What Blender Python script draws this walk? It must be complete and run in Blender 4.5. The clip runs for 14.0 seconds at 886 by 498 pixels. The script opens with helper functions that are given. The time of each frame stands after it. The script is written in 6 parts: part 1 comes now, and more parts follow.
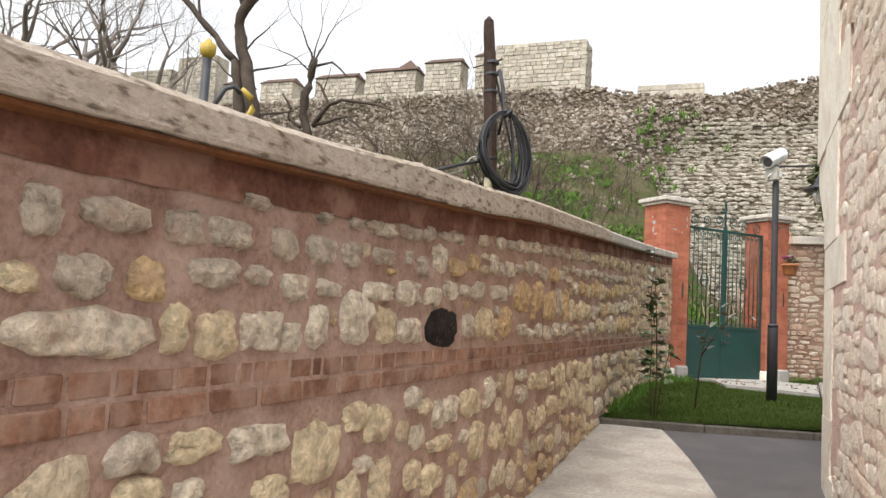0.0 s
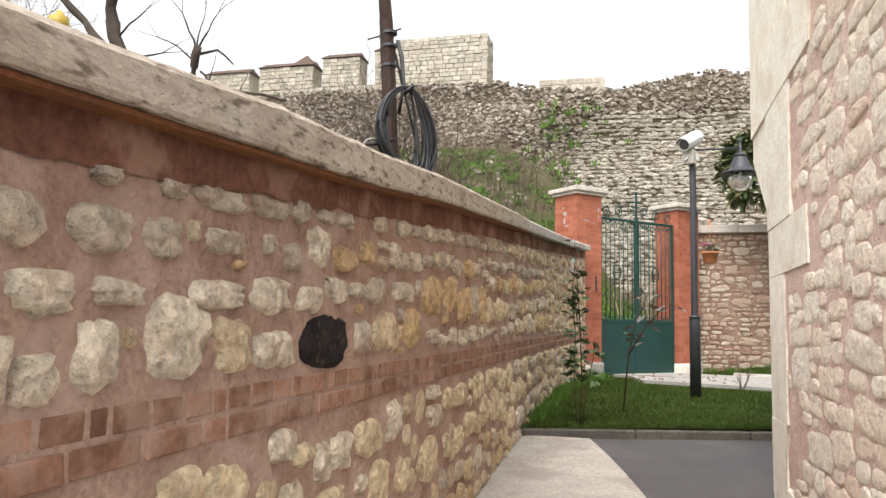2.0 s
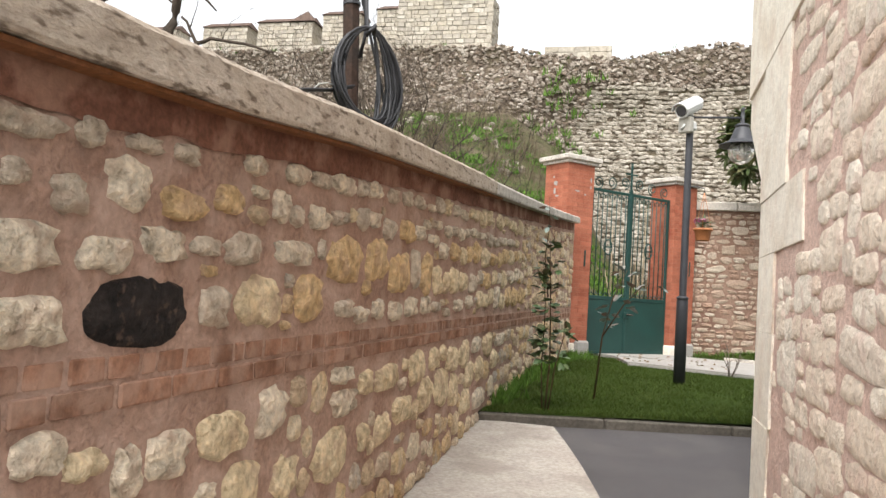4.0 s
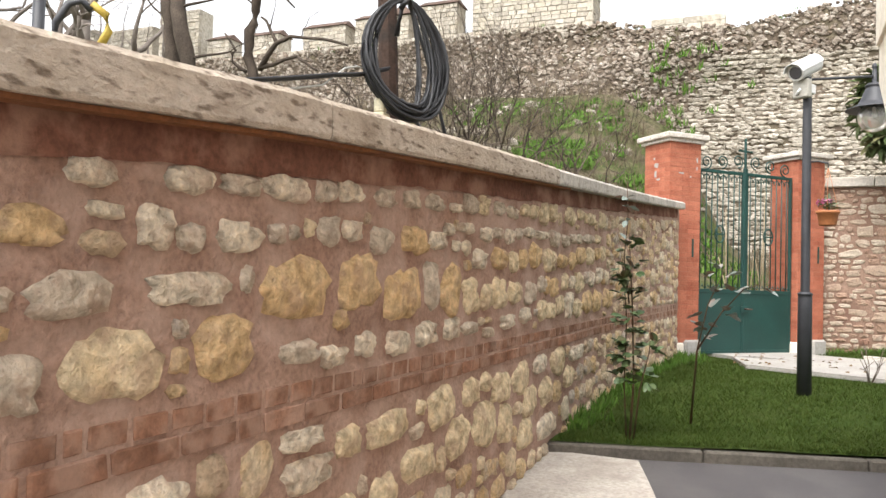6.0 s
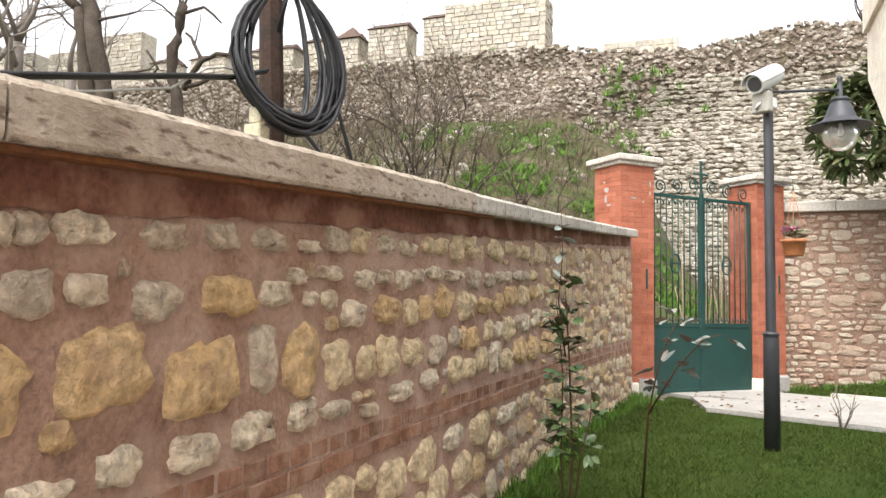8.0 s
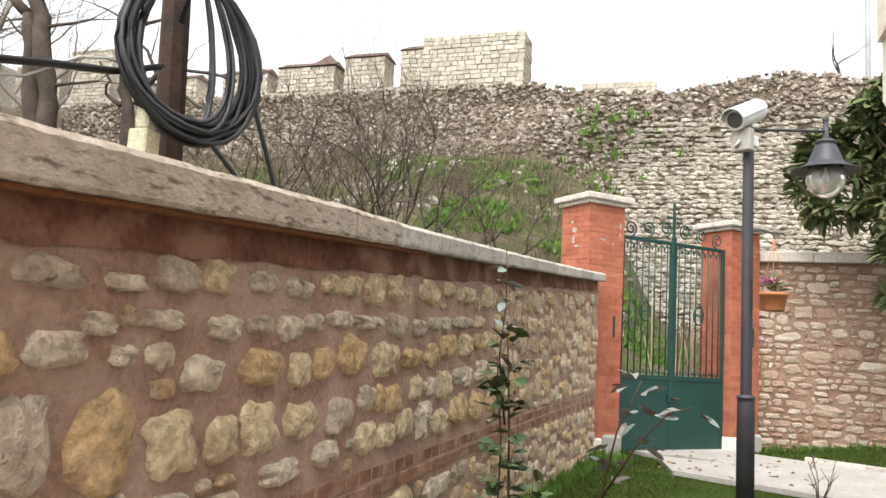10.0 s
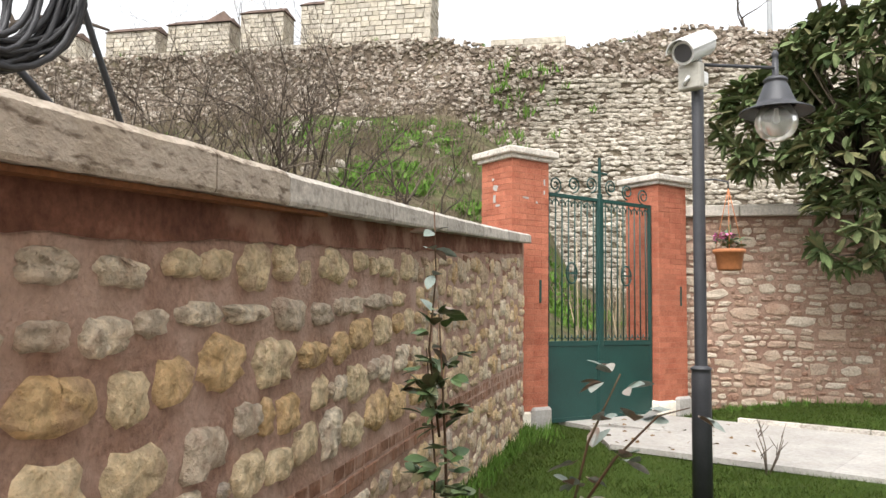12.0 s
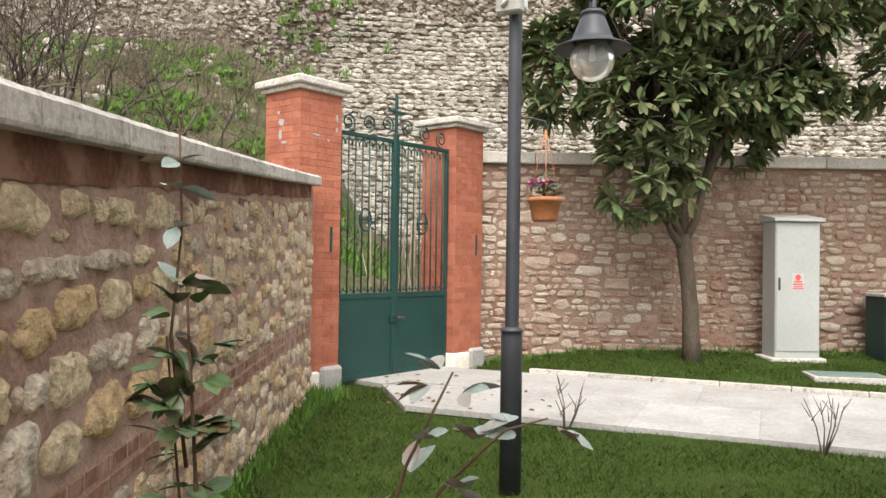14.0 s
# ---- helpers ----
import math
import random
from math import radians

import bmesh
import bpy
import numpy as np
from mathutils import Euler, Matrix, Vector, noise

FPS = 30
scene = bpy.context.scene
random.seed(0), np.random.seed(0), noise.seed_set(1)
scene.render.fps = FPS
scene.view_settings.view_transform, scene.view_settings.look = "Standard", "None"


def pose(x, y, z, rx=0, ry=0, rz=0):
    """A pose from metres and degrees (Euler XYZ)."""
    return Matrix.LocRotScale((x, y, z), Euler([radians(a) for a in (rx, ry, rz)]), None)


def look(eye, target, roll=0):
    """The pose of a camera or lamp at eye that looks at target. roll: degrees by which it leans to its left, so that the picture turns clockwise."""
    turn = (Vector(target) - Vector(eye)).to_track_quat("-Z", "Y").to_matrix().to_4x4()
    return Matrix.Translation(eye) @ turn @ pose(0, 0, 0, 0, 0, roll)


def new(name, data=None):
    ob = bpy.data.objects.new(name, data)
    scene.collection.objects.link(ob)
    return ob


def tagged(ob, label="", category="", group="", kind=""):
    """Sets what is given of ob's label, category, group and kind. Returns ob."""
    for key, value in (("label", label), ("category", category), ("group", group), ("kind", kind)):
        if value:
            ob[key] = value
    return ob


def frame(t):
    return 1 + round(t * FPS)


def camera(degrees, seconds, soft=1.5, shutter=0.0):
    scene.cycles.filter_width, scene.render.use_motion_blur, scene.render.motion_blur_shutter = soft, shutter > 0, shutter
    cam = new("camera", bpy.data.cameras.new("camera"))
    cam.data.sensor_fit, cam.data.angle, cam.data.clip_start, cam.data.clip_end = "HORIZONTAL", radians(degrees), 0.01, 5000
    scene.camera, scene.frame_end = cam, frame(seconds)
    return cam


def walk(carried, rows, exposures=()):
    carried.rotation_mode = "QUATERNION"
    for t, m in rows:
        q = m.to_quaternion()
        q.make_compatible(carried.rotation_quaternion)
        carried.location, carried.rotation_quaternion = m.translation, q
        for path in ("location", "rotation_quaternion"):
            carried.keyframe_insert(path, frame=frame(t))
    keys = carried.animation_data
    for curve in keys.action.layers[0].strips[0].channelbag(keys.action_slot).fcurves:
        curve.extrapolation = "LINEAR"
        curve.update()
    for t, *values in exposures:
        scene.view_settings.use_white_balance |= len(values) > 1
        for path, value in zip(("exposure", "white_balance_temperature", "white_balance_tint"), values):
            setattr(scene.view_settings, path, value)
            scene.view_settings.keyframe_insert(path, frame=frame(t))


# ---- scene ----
cam = camera(59.7, 14.0)
PATH = [
    (0, (0.112, 0.817, 0.695), (-0.616, 2.67, 0.883), 3.5),
    (0.5, (0.027, 1.002, 0.698), (-0.554, 2.904, 0.914), 1.0),
    (1, (-0.006, 1.271, 0.703), (-0.749, 3.12, 0.873), 2.1),
    (1.5, (-0.027, 1.46, 0.698), (-0.741, 3.324, 0.821), 1.9),
    (2, (-0.14, 1.687, 0.723), (-0.637, 3.613, 0.925), 1.1),
    (2.5, (-0.158, 1.873, 0.738), (-0.667, 3.788, 1.009), 2.4),
    (3, (-0.141, 2.035, 0.742), (-0.627, 3.961, 0.975), 1.9),
    (3.5, (-0.106, 2.192, 0.746), (-0.425, 4.158, 0.928), 0.8),
    (4, (0.037, 2.4, 0.754), (-0.468, 4.331, 0.876), 3.6),
    (4.2, (0.069, 2.486, 0.745), (-0.536, 4.39, 0.83), 2.6),
    (6.3, (0.207, 3.464, 0.946), (-0.586, 5.299, 1.03), 1.8),
    (6.5, (0.194, 3.559, 0.961), (-0.592, 5.396, 1.042), 1.1),
    (7, (0.198, 3.849, 0.948), (-0.782, 5.592, 0.928), 1.0),
    (7.5, (0.241, 4.066, 0.991), (-0.72, 5.82, 1.03), 0.8),
    (8, (0.164, 4.338, 1.046), (-0.536, 6.204, 1.2), 1.1),
    (8.2, (0.16, 4.402, 1.073), (-0.512, 6.276, 1.274), 2.3),
    (10.3, (0.154, 5.177, 1.163), (-0.487, 7.055, 1.409), 3.4),
    (10.5, (0.155, 5.254, 1.181), (-0.513, 7.128, 1.386), 3.5),
    (11, (0.051, 5.428, 1.186), (-0.422, 7.348, 1.487), 2.7),
    (11.5, (-0.097, 5.642, 1.198), (-0.489, 7.595, 1.378), 2.2),
    (12, (-0.115, 5.89, 1.221), (-0.534, 7.838, 1.386), 0.8),
    (12.5, (-0.157, 6.073, 1.242), (-0.459, 8.042, 1.414), 1.5),
    (13, (-0.247, 6.271, 1.265), (-0.211, 8.27, 1.338), 0.3),
    (13.5, (-0.243, 6.491, 1.256), (-0.099, 8.485, 1.328), 1.9),
    (14, (-0.209, 6.691, 1.283), (-0.086, 8.687, 1.312), 0.8),
]
walk(cam, [(t, look(eye, target, roll)) for t, eye, target, roll in PATH], [(0.0, 0.54), (2.0, 0.69), (2.5, 0.60), (3.0, 0.41), (3.5, 0.54), (4.2, 0.78), (6.5, 1.0), (8.2, 1.02), (10.5, 0.80), (11.0, 0.72), (11.5, 0.68), (12.0, 0.86), (14.0, 0.82)])

# ---- world and light: bright overcast day ----
world = bpy.data.worlds.new("overcast_sky")
scene.world = world
world.use_nodes = True
wn = world.node_tree.nodes
wl = world.node_tree.links
sky = wn.new("ShaderNodeTexSky")
sky.sky_type = "NISHITA"
sky.sun_disc = False
sky.sun_elevation, sky.sun_rotation = radians(57), radians(187)
sky.air_density, sky.dust_density, sky.ozone_density = 1.0, 4.0, 1.0
haze = wn.new("ShaderNodeHueSaturation")
haze.inputs["Saturation"].default_value = 0.12
haze.inputs["Value"].default_value = 1.68
wl.new(sky.outputs[0], haze.inputs["Color"])
back = wn["Background"]
back.inputs["Strength"].default_value = 0.15
wl.new(haze.outputs[0], back.inputs["Color"])
sun = new("sun", bpy.data.lights.new("sun", "SUN"))
sun.data.energy, sun.data.angle, sun.data.color = 0.75, radians(35), (1.0, 0.95, 0.88)
sun.matrix_world = look((0, 0, 30), (2.4, 19.0, 0))


# ---- materials ----
def rgba(c):
    return (c[0], c[1], c[2], 1.0)


def surface(name, stops, scale=6.0, fine=70.0, rough=0.9, bump=0.35, vary=0.0, pick="", metal=0.0, dark=0.35, stretch=(1, 1, 1), dist=0.01, smear=None, wipe_scale=13.0, wipe_low=0.52, wipe_by=0.45, wipe_stretch=(1, 1, 1)):
    """A node material: colour stops spread by noise, or picked piece by piece, with fine grain, stains and relief."""
    m = bpy.data.materials.new(name)
    m.use_nodes = True
    n, k = m.node_tree.nodes, m.node_tree.links
    b = n["Principled BSDF"]
    b.inputs["Roughness"].default_value = rough
    b.inputs["Metallic"].default_value = metal
    b.inputs["Specular IOR Level"].default_value = 0.5 if rough < 0.7 else 0.15
    geo = n.new("ShaderNodeNewGeometry")
    mp = n.new("ShaderNodeMapping")
    mp.inputs["Scale"].default_value = stretch
    k.new(geo.outputs["Position"], mp.inputs["Vector"])
    big = n.new("ShaderNodeTexNoise")
    big.inputs["Scale"].default_value, big.inputs["Detail"].default_value = scale, 5
    tiny = n.new("ShaderNodeTexNoise")
    tiny.inputs["Scale"].default_value, tiny.inputs["Detail"].default_value = fine, 6
    tiny.inputs["Roughness"].default_value = 0.65
    k.new(mp.outputs[0], big.inputs["Vector"])
    k.new(mp.outputs[0], tiny.inputs["Vector"])
    ramp = n.new("ShaderNodeValToRGB")
    el = ramp.color_ramp.elements
    lo, hi = (0.0, 1.0) if pick else (0.3, 0.7)
    while len(el) < len(stops):
        el.new(0.5)
    for i, c in enumerate(stops):
        el[i].position = lo + (hi - lo) * i / max(1, len(stops) - 1)
        el[i].color = rgba(c)
    if pick:
        if pick == "object":
            info = n.new("ShaderNodeObjectInfo")
            src = info.outputs["Random"]
        else:
            src = geo.outputs["Random Per Island"]
        add = n.new("ShaderNodeMath")
        add.operation = "MULTIPLY_ADD"
        add.inputs[1].default_value = 0.35
        k.new(big.outputs[0], add.inputs[0])
        sub = n.new("ShaderNodeMath")
        sub.operation = "SUBTRACT"
        sub.inputs[1].default_value = 0.175
        k.new(src, sub.inputs[0])
        k.new(sub.outputs[0], add.inputs[2])
        k.new(add.outputs[0], ramp.inputs[0])
    else:
        k.new(big.outputs[0], ramp.inputs[0])
    mul = n.new("ShaderNodeMix")
    mul.data_type, mul.blend_type = "RGBA", "MULTIPLY"
    mul.inputs["Factor"].default_value = 1.0
    grain = n.new("ShaderNodeMapRange")
    grain.inputs["From Min"].default_value, grain.inputs["From Max"].default_value = 0.3, 0.62
    grain.inputs["To Min"].default_value, grain.inputs["To Max"].default_value = 1.0 - dark, 1.0 + dark * 0.25
    k.new(tiny.outputs[0], grain.inputs["Value"])
    k.new(ramp.outputs[0], mul.inputs[6])
    k.new(grain.outputs[0], mul.inputs[7])
    out = mul.outputs[2]
    if vary:
        info = n.new("ShaderNodeObjectInfo")
        hs = n.new("ShaderNodeHueSaturation")
        mr = n.new("ShaderNodeMapRange")
        mr.inputs["To Min"].default_value, mr.inputs["To Max"].default_value = 1.0 - vary, 1.0 + vary
        k.new(info.outputs["Random"], mr.inputs["Value"])
        k.new(mr.outputs[0], hs.inputs["Value"])
        k.new(out, hs.inputs["Color"])
        out = hs.outputs[0]
    if smear:
        wipe = n.new("ShaderNodeTexNoise")
        wipe.inputs["Scale"].default_value, wipe.inputs["Detail"].default_value = wipe_scale, 8
        wm = n.new("ShaderNodeMapping")
        wm.inputs["Scale"].default_value = wipe_stretch
        k.new(geo.outputs["Position"], wm.inputs["Vector"])
        k.new(wm.outputs[0], wipe.inputs["Vector"])
        edge = n.new("ShaderNodeMapRange")
        edge.inputs["From Min"].default_value, edge.inputs["From Max"].default_value = wipe_low, wipe_low + 0.12
        k.new(wipe.outputs[0], edge.inputs["Value"])
        over = n.new("ShaderNodeMix")
        over.data_type = "RGBA"
        over.inputs[7].default_value = rgba(smear)
        fac = n.new("ShaderNodeMath")
        fac.operation = "MULTIPLY"
        fac.inputs[1].default_value = wipe_by
        k.new(edge.outputs[0], fac.inputs[0])
        k.new(fac.outputs[0], over.inputs[0])
        k.new(out, over.inputs[6])
        out = over.outputs[2]
    k.new(out, b.inputs["Base Color"])
    if bump:
        bp = n.new("ShaderNodeBump")
        bp.inputs["Strength"].default_value, bp.inputs["Distance"].default_value = bump, dist
        sm = n.new("ShaderNodeMath")
        k.new(tiny.outputs[0], sm.inputs[0])
        k.new(big.outputs[0], sm.inputs[1])
        k.new(sm.outputs[0], bp.inputs["Height"])
        k.new(bp.outputs[0], b.inputs["Normal"])
    return m


FIELD = [(0.56, 0.42, 0.29), (0.74, 0.57, 0.37), (0.80, 0.66, 0.47), (0.75, 0.55, 0.31), (0.66, 0.53, 0.39), (0.84, 0.72, 0.54), (0.78, 0.61, 0.40), (0.68, 0.46, 0.24), (0.58, 0.50, 0.41)]
M_MORTAR = surface("pink_lime_mortar", [(0.29, 0.172, 0.126), (0.44, 0.292, 0.226), (0.37, 0.23, 0.174), (0.48, 0.332, 0.264)], 2.2, 48, 0.95, 0.9, dark=0.34, dist=0.02, smear=(0.52, 0.38, 0.31), wipe_scale=4.5, wipe_low=0.48, wipe_by=0.5)
M_STONE = surface("field_stone", FIELD, 14, 34, 0.95, 1.0, pick="object", dark=0.38, dist=0.045, smear=(0.46, 0.31, 0.235), wipe_by=0.38)
M_STONE_J = surface("field_stone_far", FIELD, 14, 34, 0.95, 1.0, pick="island", dark=0.38, dist=0.045, smear=(0.46, 0.31, 0.235), wipe_by=0.38)
M_BAND = surface("dull_brown_red_brick", [(0.185, 0.092, 0.058), (0.27, 0.142, 0.092), (0.32, 0.185, 0.13)], 7, 45, 0.94, 0.7, vary=0.24, dark=0.36, smear=(0.42, 0.29, 0.225), wipe_scale=9.0, wipe_low=0.47, wipe_by=0.42)
# Red-brown of the smoothed strip, made darker for the coping's shade on it.
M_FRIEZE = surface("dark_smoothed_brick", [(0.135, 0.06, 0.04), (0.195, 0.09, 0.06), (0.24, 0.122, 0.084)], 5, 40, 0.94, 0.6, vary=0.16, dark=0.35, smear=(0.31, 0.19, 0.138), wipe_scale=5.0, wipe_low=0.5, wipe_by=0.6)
M_CAP_PALE = surface("pale_pitted_coping", [(0.33, 0.268, 0.21), (0.45, 0.38, 0.305), (0.51, 0.44, 0.365), (0.38, 0.315, 0.252)], 6, 60, 0.92, 0.8, dark=0.2, stretch=(1, 0.6, 1), dist=0.02, smear=(0.13, 0.095, 0.068), wipe_scale=28.0, wipe_low=0.548, wipe_by=0.85, wipe_stretch=(1, 0.5, 1.6))
M_CAP_GREY = surface("grey_coping_stone", [(0.38, 0.345, 0.30), (0.54, 0.495, 0.44), (0.48, 0.44, 0.385)], 5, 40, 0.9, 0.7, vary=0.15, dark=0.35, smear=(0.13, 0.11, 0.09), wipe_scale=20.0, wipe_low=0.58, wipe_by=0.6, wipe_stretch=(1, 0.6, 1.3))
M_KERB = surface("dark_worn_kerb", [(0.075, 0.066, 0.055), (0.14, 0.125, 0.105)], 4, 40, 0.9, 0.5)
M_RUST = surface("orange_stained_board", [(0.22, 0.09, 0.035), (0.17, 0.075, 0.04)], 4, 50, 0.8, 0.2)
M_RED = surface("red_brick", [(0.32, 0.098, 0.058), (0.41, 0.148, 0.09), (0.36, 0.116, 0.07)], 4, 60, 0.85, 0.3, vary=0.14)
M_REDMORT = surface("red_washed_joint", [(0.33, 0.135, 0.09), (0.39, 0.19, 0.135)], 5, 60, 0.95, 0.3)
M_WHITE = surface("white_marble", [(0.33, 0.31, 0.285), (0.43, 0.41, 0.38)], 2, 30, 0.75, 0.2, vary=0.07, dark=0.25, smear=(0.36, 0.33, 0.29), wipe_scale=5.0, wipe_by=0.4)
M_ASH = surface("pale_ashlar_limestone", [(0.80, 0.72, 0.60), (0.86, 0.80, 0.69), (0.74, 0.65, 0.53)], 2.5, 30, 0.9, 0.6, vary=0.05, dark=0.16, dist=0.02, smear=(0.66, 0.53, 0.43), wipe_scale=6.0, wipe_low=0.55, wipe_by=0.45)
M_BLDMORT = surface("pink_building_mortar", [(0.58, 0.40, 0.325), (0.68, 0.50, 0.42), (0.62, 0.44, 0.365)], 3, 40, 0.95, 0.8, dark=0.25, dist=0.02)
PALE = [(0.74, 0.58, 0.46), (0.82, 0.71, 0.58), (0.78, 0.66, 0.53), (0.85, 0.77, 0.65), (0.74, 0.64, 0.53)]
M_PALE = surface("pale_rubble_stone", PALE, 14, 30, 0.95, 1.0, pick="object", dark=0.2, dist=0.02, smear=(0.68, 0.50, 0.42), wipe_scale=9.0)
M_PALE_J = surface("pale_rubble_stone_far", PALE, 14, 30, 0.95, 1.0, pick="island", dark=0.2, dist=0.02, smear=(0.68, 0.50, 0.42), wipe_scale=9.0)
# Darkened a little: tree shade on the wall's right part is in this colour.
THIN = [(0.28, 0.185, 0.13), (0.38, 0.295, 0.22), (0.45, 0.375, 0.29), (0.31, 0.215, 0.16), (0.27, 0.15, 0.105), (0.41, 0.335, 0.255), (0.35, 0.265, 0.20)]
M_THIN = surface("thin_bedded_stone", THIN, 8, 40, 0.9, 0.7, pick="object", dark=0.4)
M_GATESTONE = surface("pale_gateside_stone", [(0.38, 0.285, 0.21), (0.45, 0.375, 0.29), (0.50, 0.43, 0.345), (0.40, 0.305, 0.23), (0.35, 0.23, 0.165), (0.47, 0.40, 0.315)], 8, 40, 0.9, 0.7, pick="object", dark=0.35)
M_THIN_J = surface("thin_bedded_stone_far", THIN, 8, 40, 0.9, 0.7, pick="island", dark=0.4)
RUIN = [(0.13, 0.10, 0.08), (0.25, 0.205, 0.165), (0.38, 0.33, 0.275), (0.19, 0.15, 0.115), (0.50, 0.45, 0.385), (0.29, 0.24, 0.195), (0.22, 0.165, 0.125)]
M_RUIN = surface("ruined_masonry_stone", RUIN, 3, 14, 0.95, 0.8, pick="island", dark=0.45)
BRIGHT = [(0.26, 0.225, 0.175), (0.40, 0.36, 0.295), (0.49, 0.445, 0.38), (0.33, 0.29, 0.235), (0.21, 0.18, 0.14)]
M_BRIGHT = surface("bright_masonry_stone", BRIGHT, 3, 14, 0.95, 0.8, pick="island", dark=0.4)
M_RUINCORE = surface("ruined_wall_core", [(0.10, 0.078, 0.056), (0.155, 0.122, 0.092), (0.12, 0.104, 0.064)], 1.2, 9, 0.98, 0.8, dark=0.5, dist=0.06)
M_FORT = surface("cream_fortress_ashlar", [(0.42, 0.375, 0.305), (0.51, 0.465, 0.39), (0.37, 0.335, 0.28), (0.46, 0.41, 0.325), (0.55, 0.51, 0.44)], 2, 8, 0.92, 0.4, pick="island", dark=0.35)
M_TILE = surface("brown_clay_coping", [(0.095, 0.066, 0.053), (0.145, 0.10, 0.08)], 3, 20, 0.9, 0.5)
M_COPING = surface("pale_wall_coping", [(0.52, 0.47, 0.41), (0.64, 0.59, 0.52)], 3, 35, 0.9, 0.5, vary=0.08, dark=0.3)
# Lighter smears paint the wet sheen of the lane into its colour.
M_ASPHALT = surface("worn_asphalt", [(0.060, 0.054, 0.055), (0.086, 0.078, 0.078), (0.070, 0.063, 0.063)], 1.2, 160, 0.62, 0.3, dark=0.3, smear=(0.125, 0.115, 0.11), wipe_scale=1.6, wipe_low=0.46, wipe_by=0.4)
M_PAVE = surface("worn_limestone_paving", [(0.34, 0.30, 0.262), (0.44, 0.40, 0.355), (0.39, 0.345, 0.302)], 2.2, 40, 0.85, 0.4, dark=0.3, vary=0.05, smear=(0.27, 0.23, 0.195), wipe_scale=3.0, wipe_low=0.5, wipe_by=0.55)
M_SOIL = surface("dark_lawn_soil", [(0.032, 0.055, 0.009), (0.040, 0.066, 0.010), (0.050, 0.066, 0.016)], 2.5, 30, 1.0, 0.5, dark=0.3, dist=0.02)
M_HILL = surface("weedy_hill_soil", [(0.10, 0.085, 0.05), (0.075, 0.095, 0.03), (0.13, 0.105, 0.07), (0.06, 0.10, 0.025)], 0.7, 6, 1.0, 0.9, dark=0.5, dist=0.1)
M_GREEN = surface("green_gate_paint", [(0.005, 0.036, 0.030), (0.008, 0.05, 0.041)], 3, 50, 0.5, 0.08, dark=0.2)


# ---- mesh helpers ----
def mesh_from(name, verts, faces, smooth=False):
    me = bpy.data.meshes.new(name)
    me.from_pydata(verts, [], faces)
    me.validate()
    if smooth:
        for p in me.polygons:
            p.use_smooth = True
    return me


def part(name, bm, material, parent=None, label=""):
    """One mesh object out of a bmesh or a mesh, under a thing or a part."""
    if isinstance(bm, bmesh.types.BMesh):
        me = bpy.data.meshes.new(name)
        bm.to_mesh(me)
        bm.free()
    else:
        me = bm
    if material and not me.materials:
        me.materials.append(material)
    ob = new(name, me)
    if parent:
        ob.parent = parent
    if label:
        ob["label"] = label
    return ob


def base(name, x, y, z, turn=0.0, label="", category="", group="", kind=""):
    """An Empty at the foot of a thing."""
    e = new(name)
    e.matrix_basis = pose(x, y, z, 0, 0, turn)
    return tagged(e, label, category, group, kind)


def box(bm, x0, x1, y0, y1, z0, z1, bevel=0.0):
    r = bmesh.ops.create_cube(bm, size=1.0, matrix=Matrix.LocRotScale(((x0 + x1) / 2, (y0 + y1) / 2, (z0 + z1) / 2), None, (x1 - x0, y1 - y0, z1 - z0)))
    if bevel:
        es = list({e for v in r["verts"] for e in v.link_edges})
        bmesh.ops.bevel(bm, geom=es, offset=bevel, segments=1, affect="EDGES")
    return bm


def boxed(x0, x1, y0, y1, z0, z1, bevel=0.0):
    return box(bmesh.new(), x0, x1, y0, y1, z0, z1, bevel)


def tube(points, radii, sides=6, close=False):
    """Verts and faces of a round tube along points."""
    vs, fs = [], []
    pts = [Vector(p) for p in points]
    up = Vector((0.03, 0.05, 1))
    for i, p in enumerate(pts):
        d = pts[(i + 1) % len(pts)] - pts[i - 1] if close else pts[min(i + 1, len(pts) - 1)] - pts[max(i - 1, 0)]
        d = d.normalized() if d.length > 1e-9 else Vector((0, 0, 1))
        a = d.cross(up)
        a = a.normalized() if a.length > 0.05 else d.cross(Vector((1, 0.1, 0))).normalized()
        b = d.cross(a)
        r = radii[i] if isinstance(radii, (list, tuple)) else radii
        for j in range(sides):
            w = 2 * math.pi * j / sides
            vs.append(p + (a * math.cos(w) + b * math.sin(w)) * r)
    n = len(pts)
    for i in range(n if close else n - 1):
        for j in range(sides):
            q = (j + 1) % sides
            i2 = (i + 1) % n
            fs.append((i * sides + j, i * sides + q, i2 * sides + q, i2 * sides + j))
    if not close:
        fs.append(tuple(range(sides))[::-1])
        fs.append(tuple((n - 1) * sides + j for j in range(sides)))
    return vs, fs


class Soup:
    """Many small pieces gathered into one mesh."""

    def __init__(self):
        self.v, self.f = [], []

    def add(self, vs, fs, m=None):
        o = len(self.v)
        self.v += [tuple(m @ Vector(v)) if m else tuple(v) for v in vs]
        self.f += [tuple(i + o for i in f) for f in fs]

    def put(self, name, material, parent=None, label="", smooth=False):
        return part(name, mesh_from(name, self.v, self.f, smooth), material, parent, label)


def profile(points, x):
    """Straight-line reading of a table of (x, value)."""
    if x <= points[0][0]:
        return points[0][1]
    for (a, va), (b, vb) in zip(points, points[1:]):
        if x <= b:
            return va + (vb - va) * (x - a) / (b - a)
    return points[-1][1]


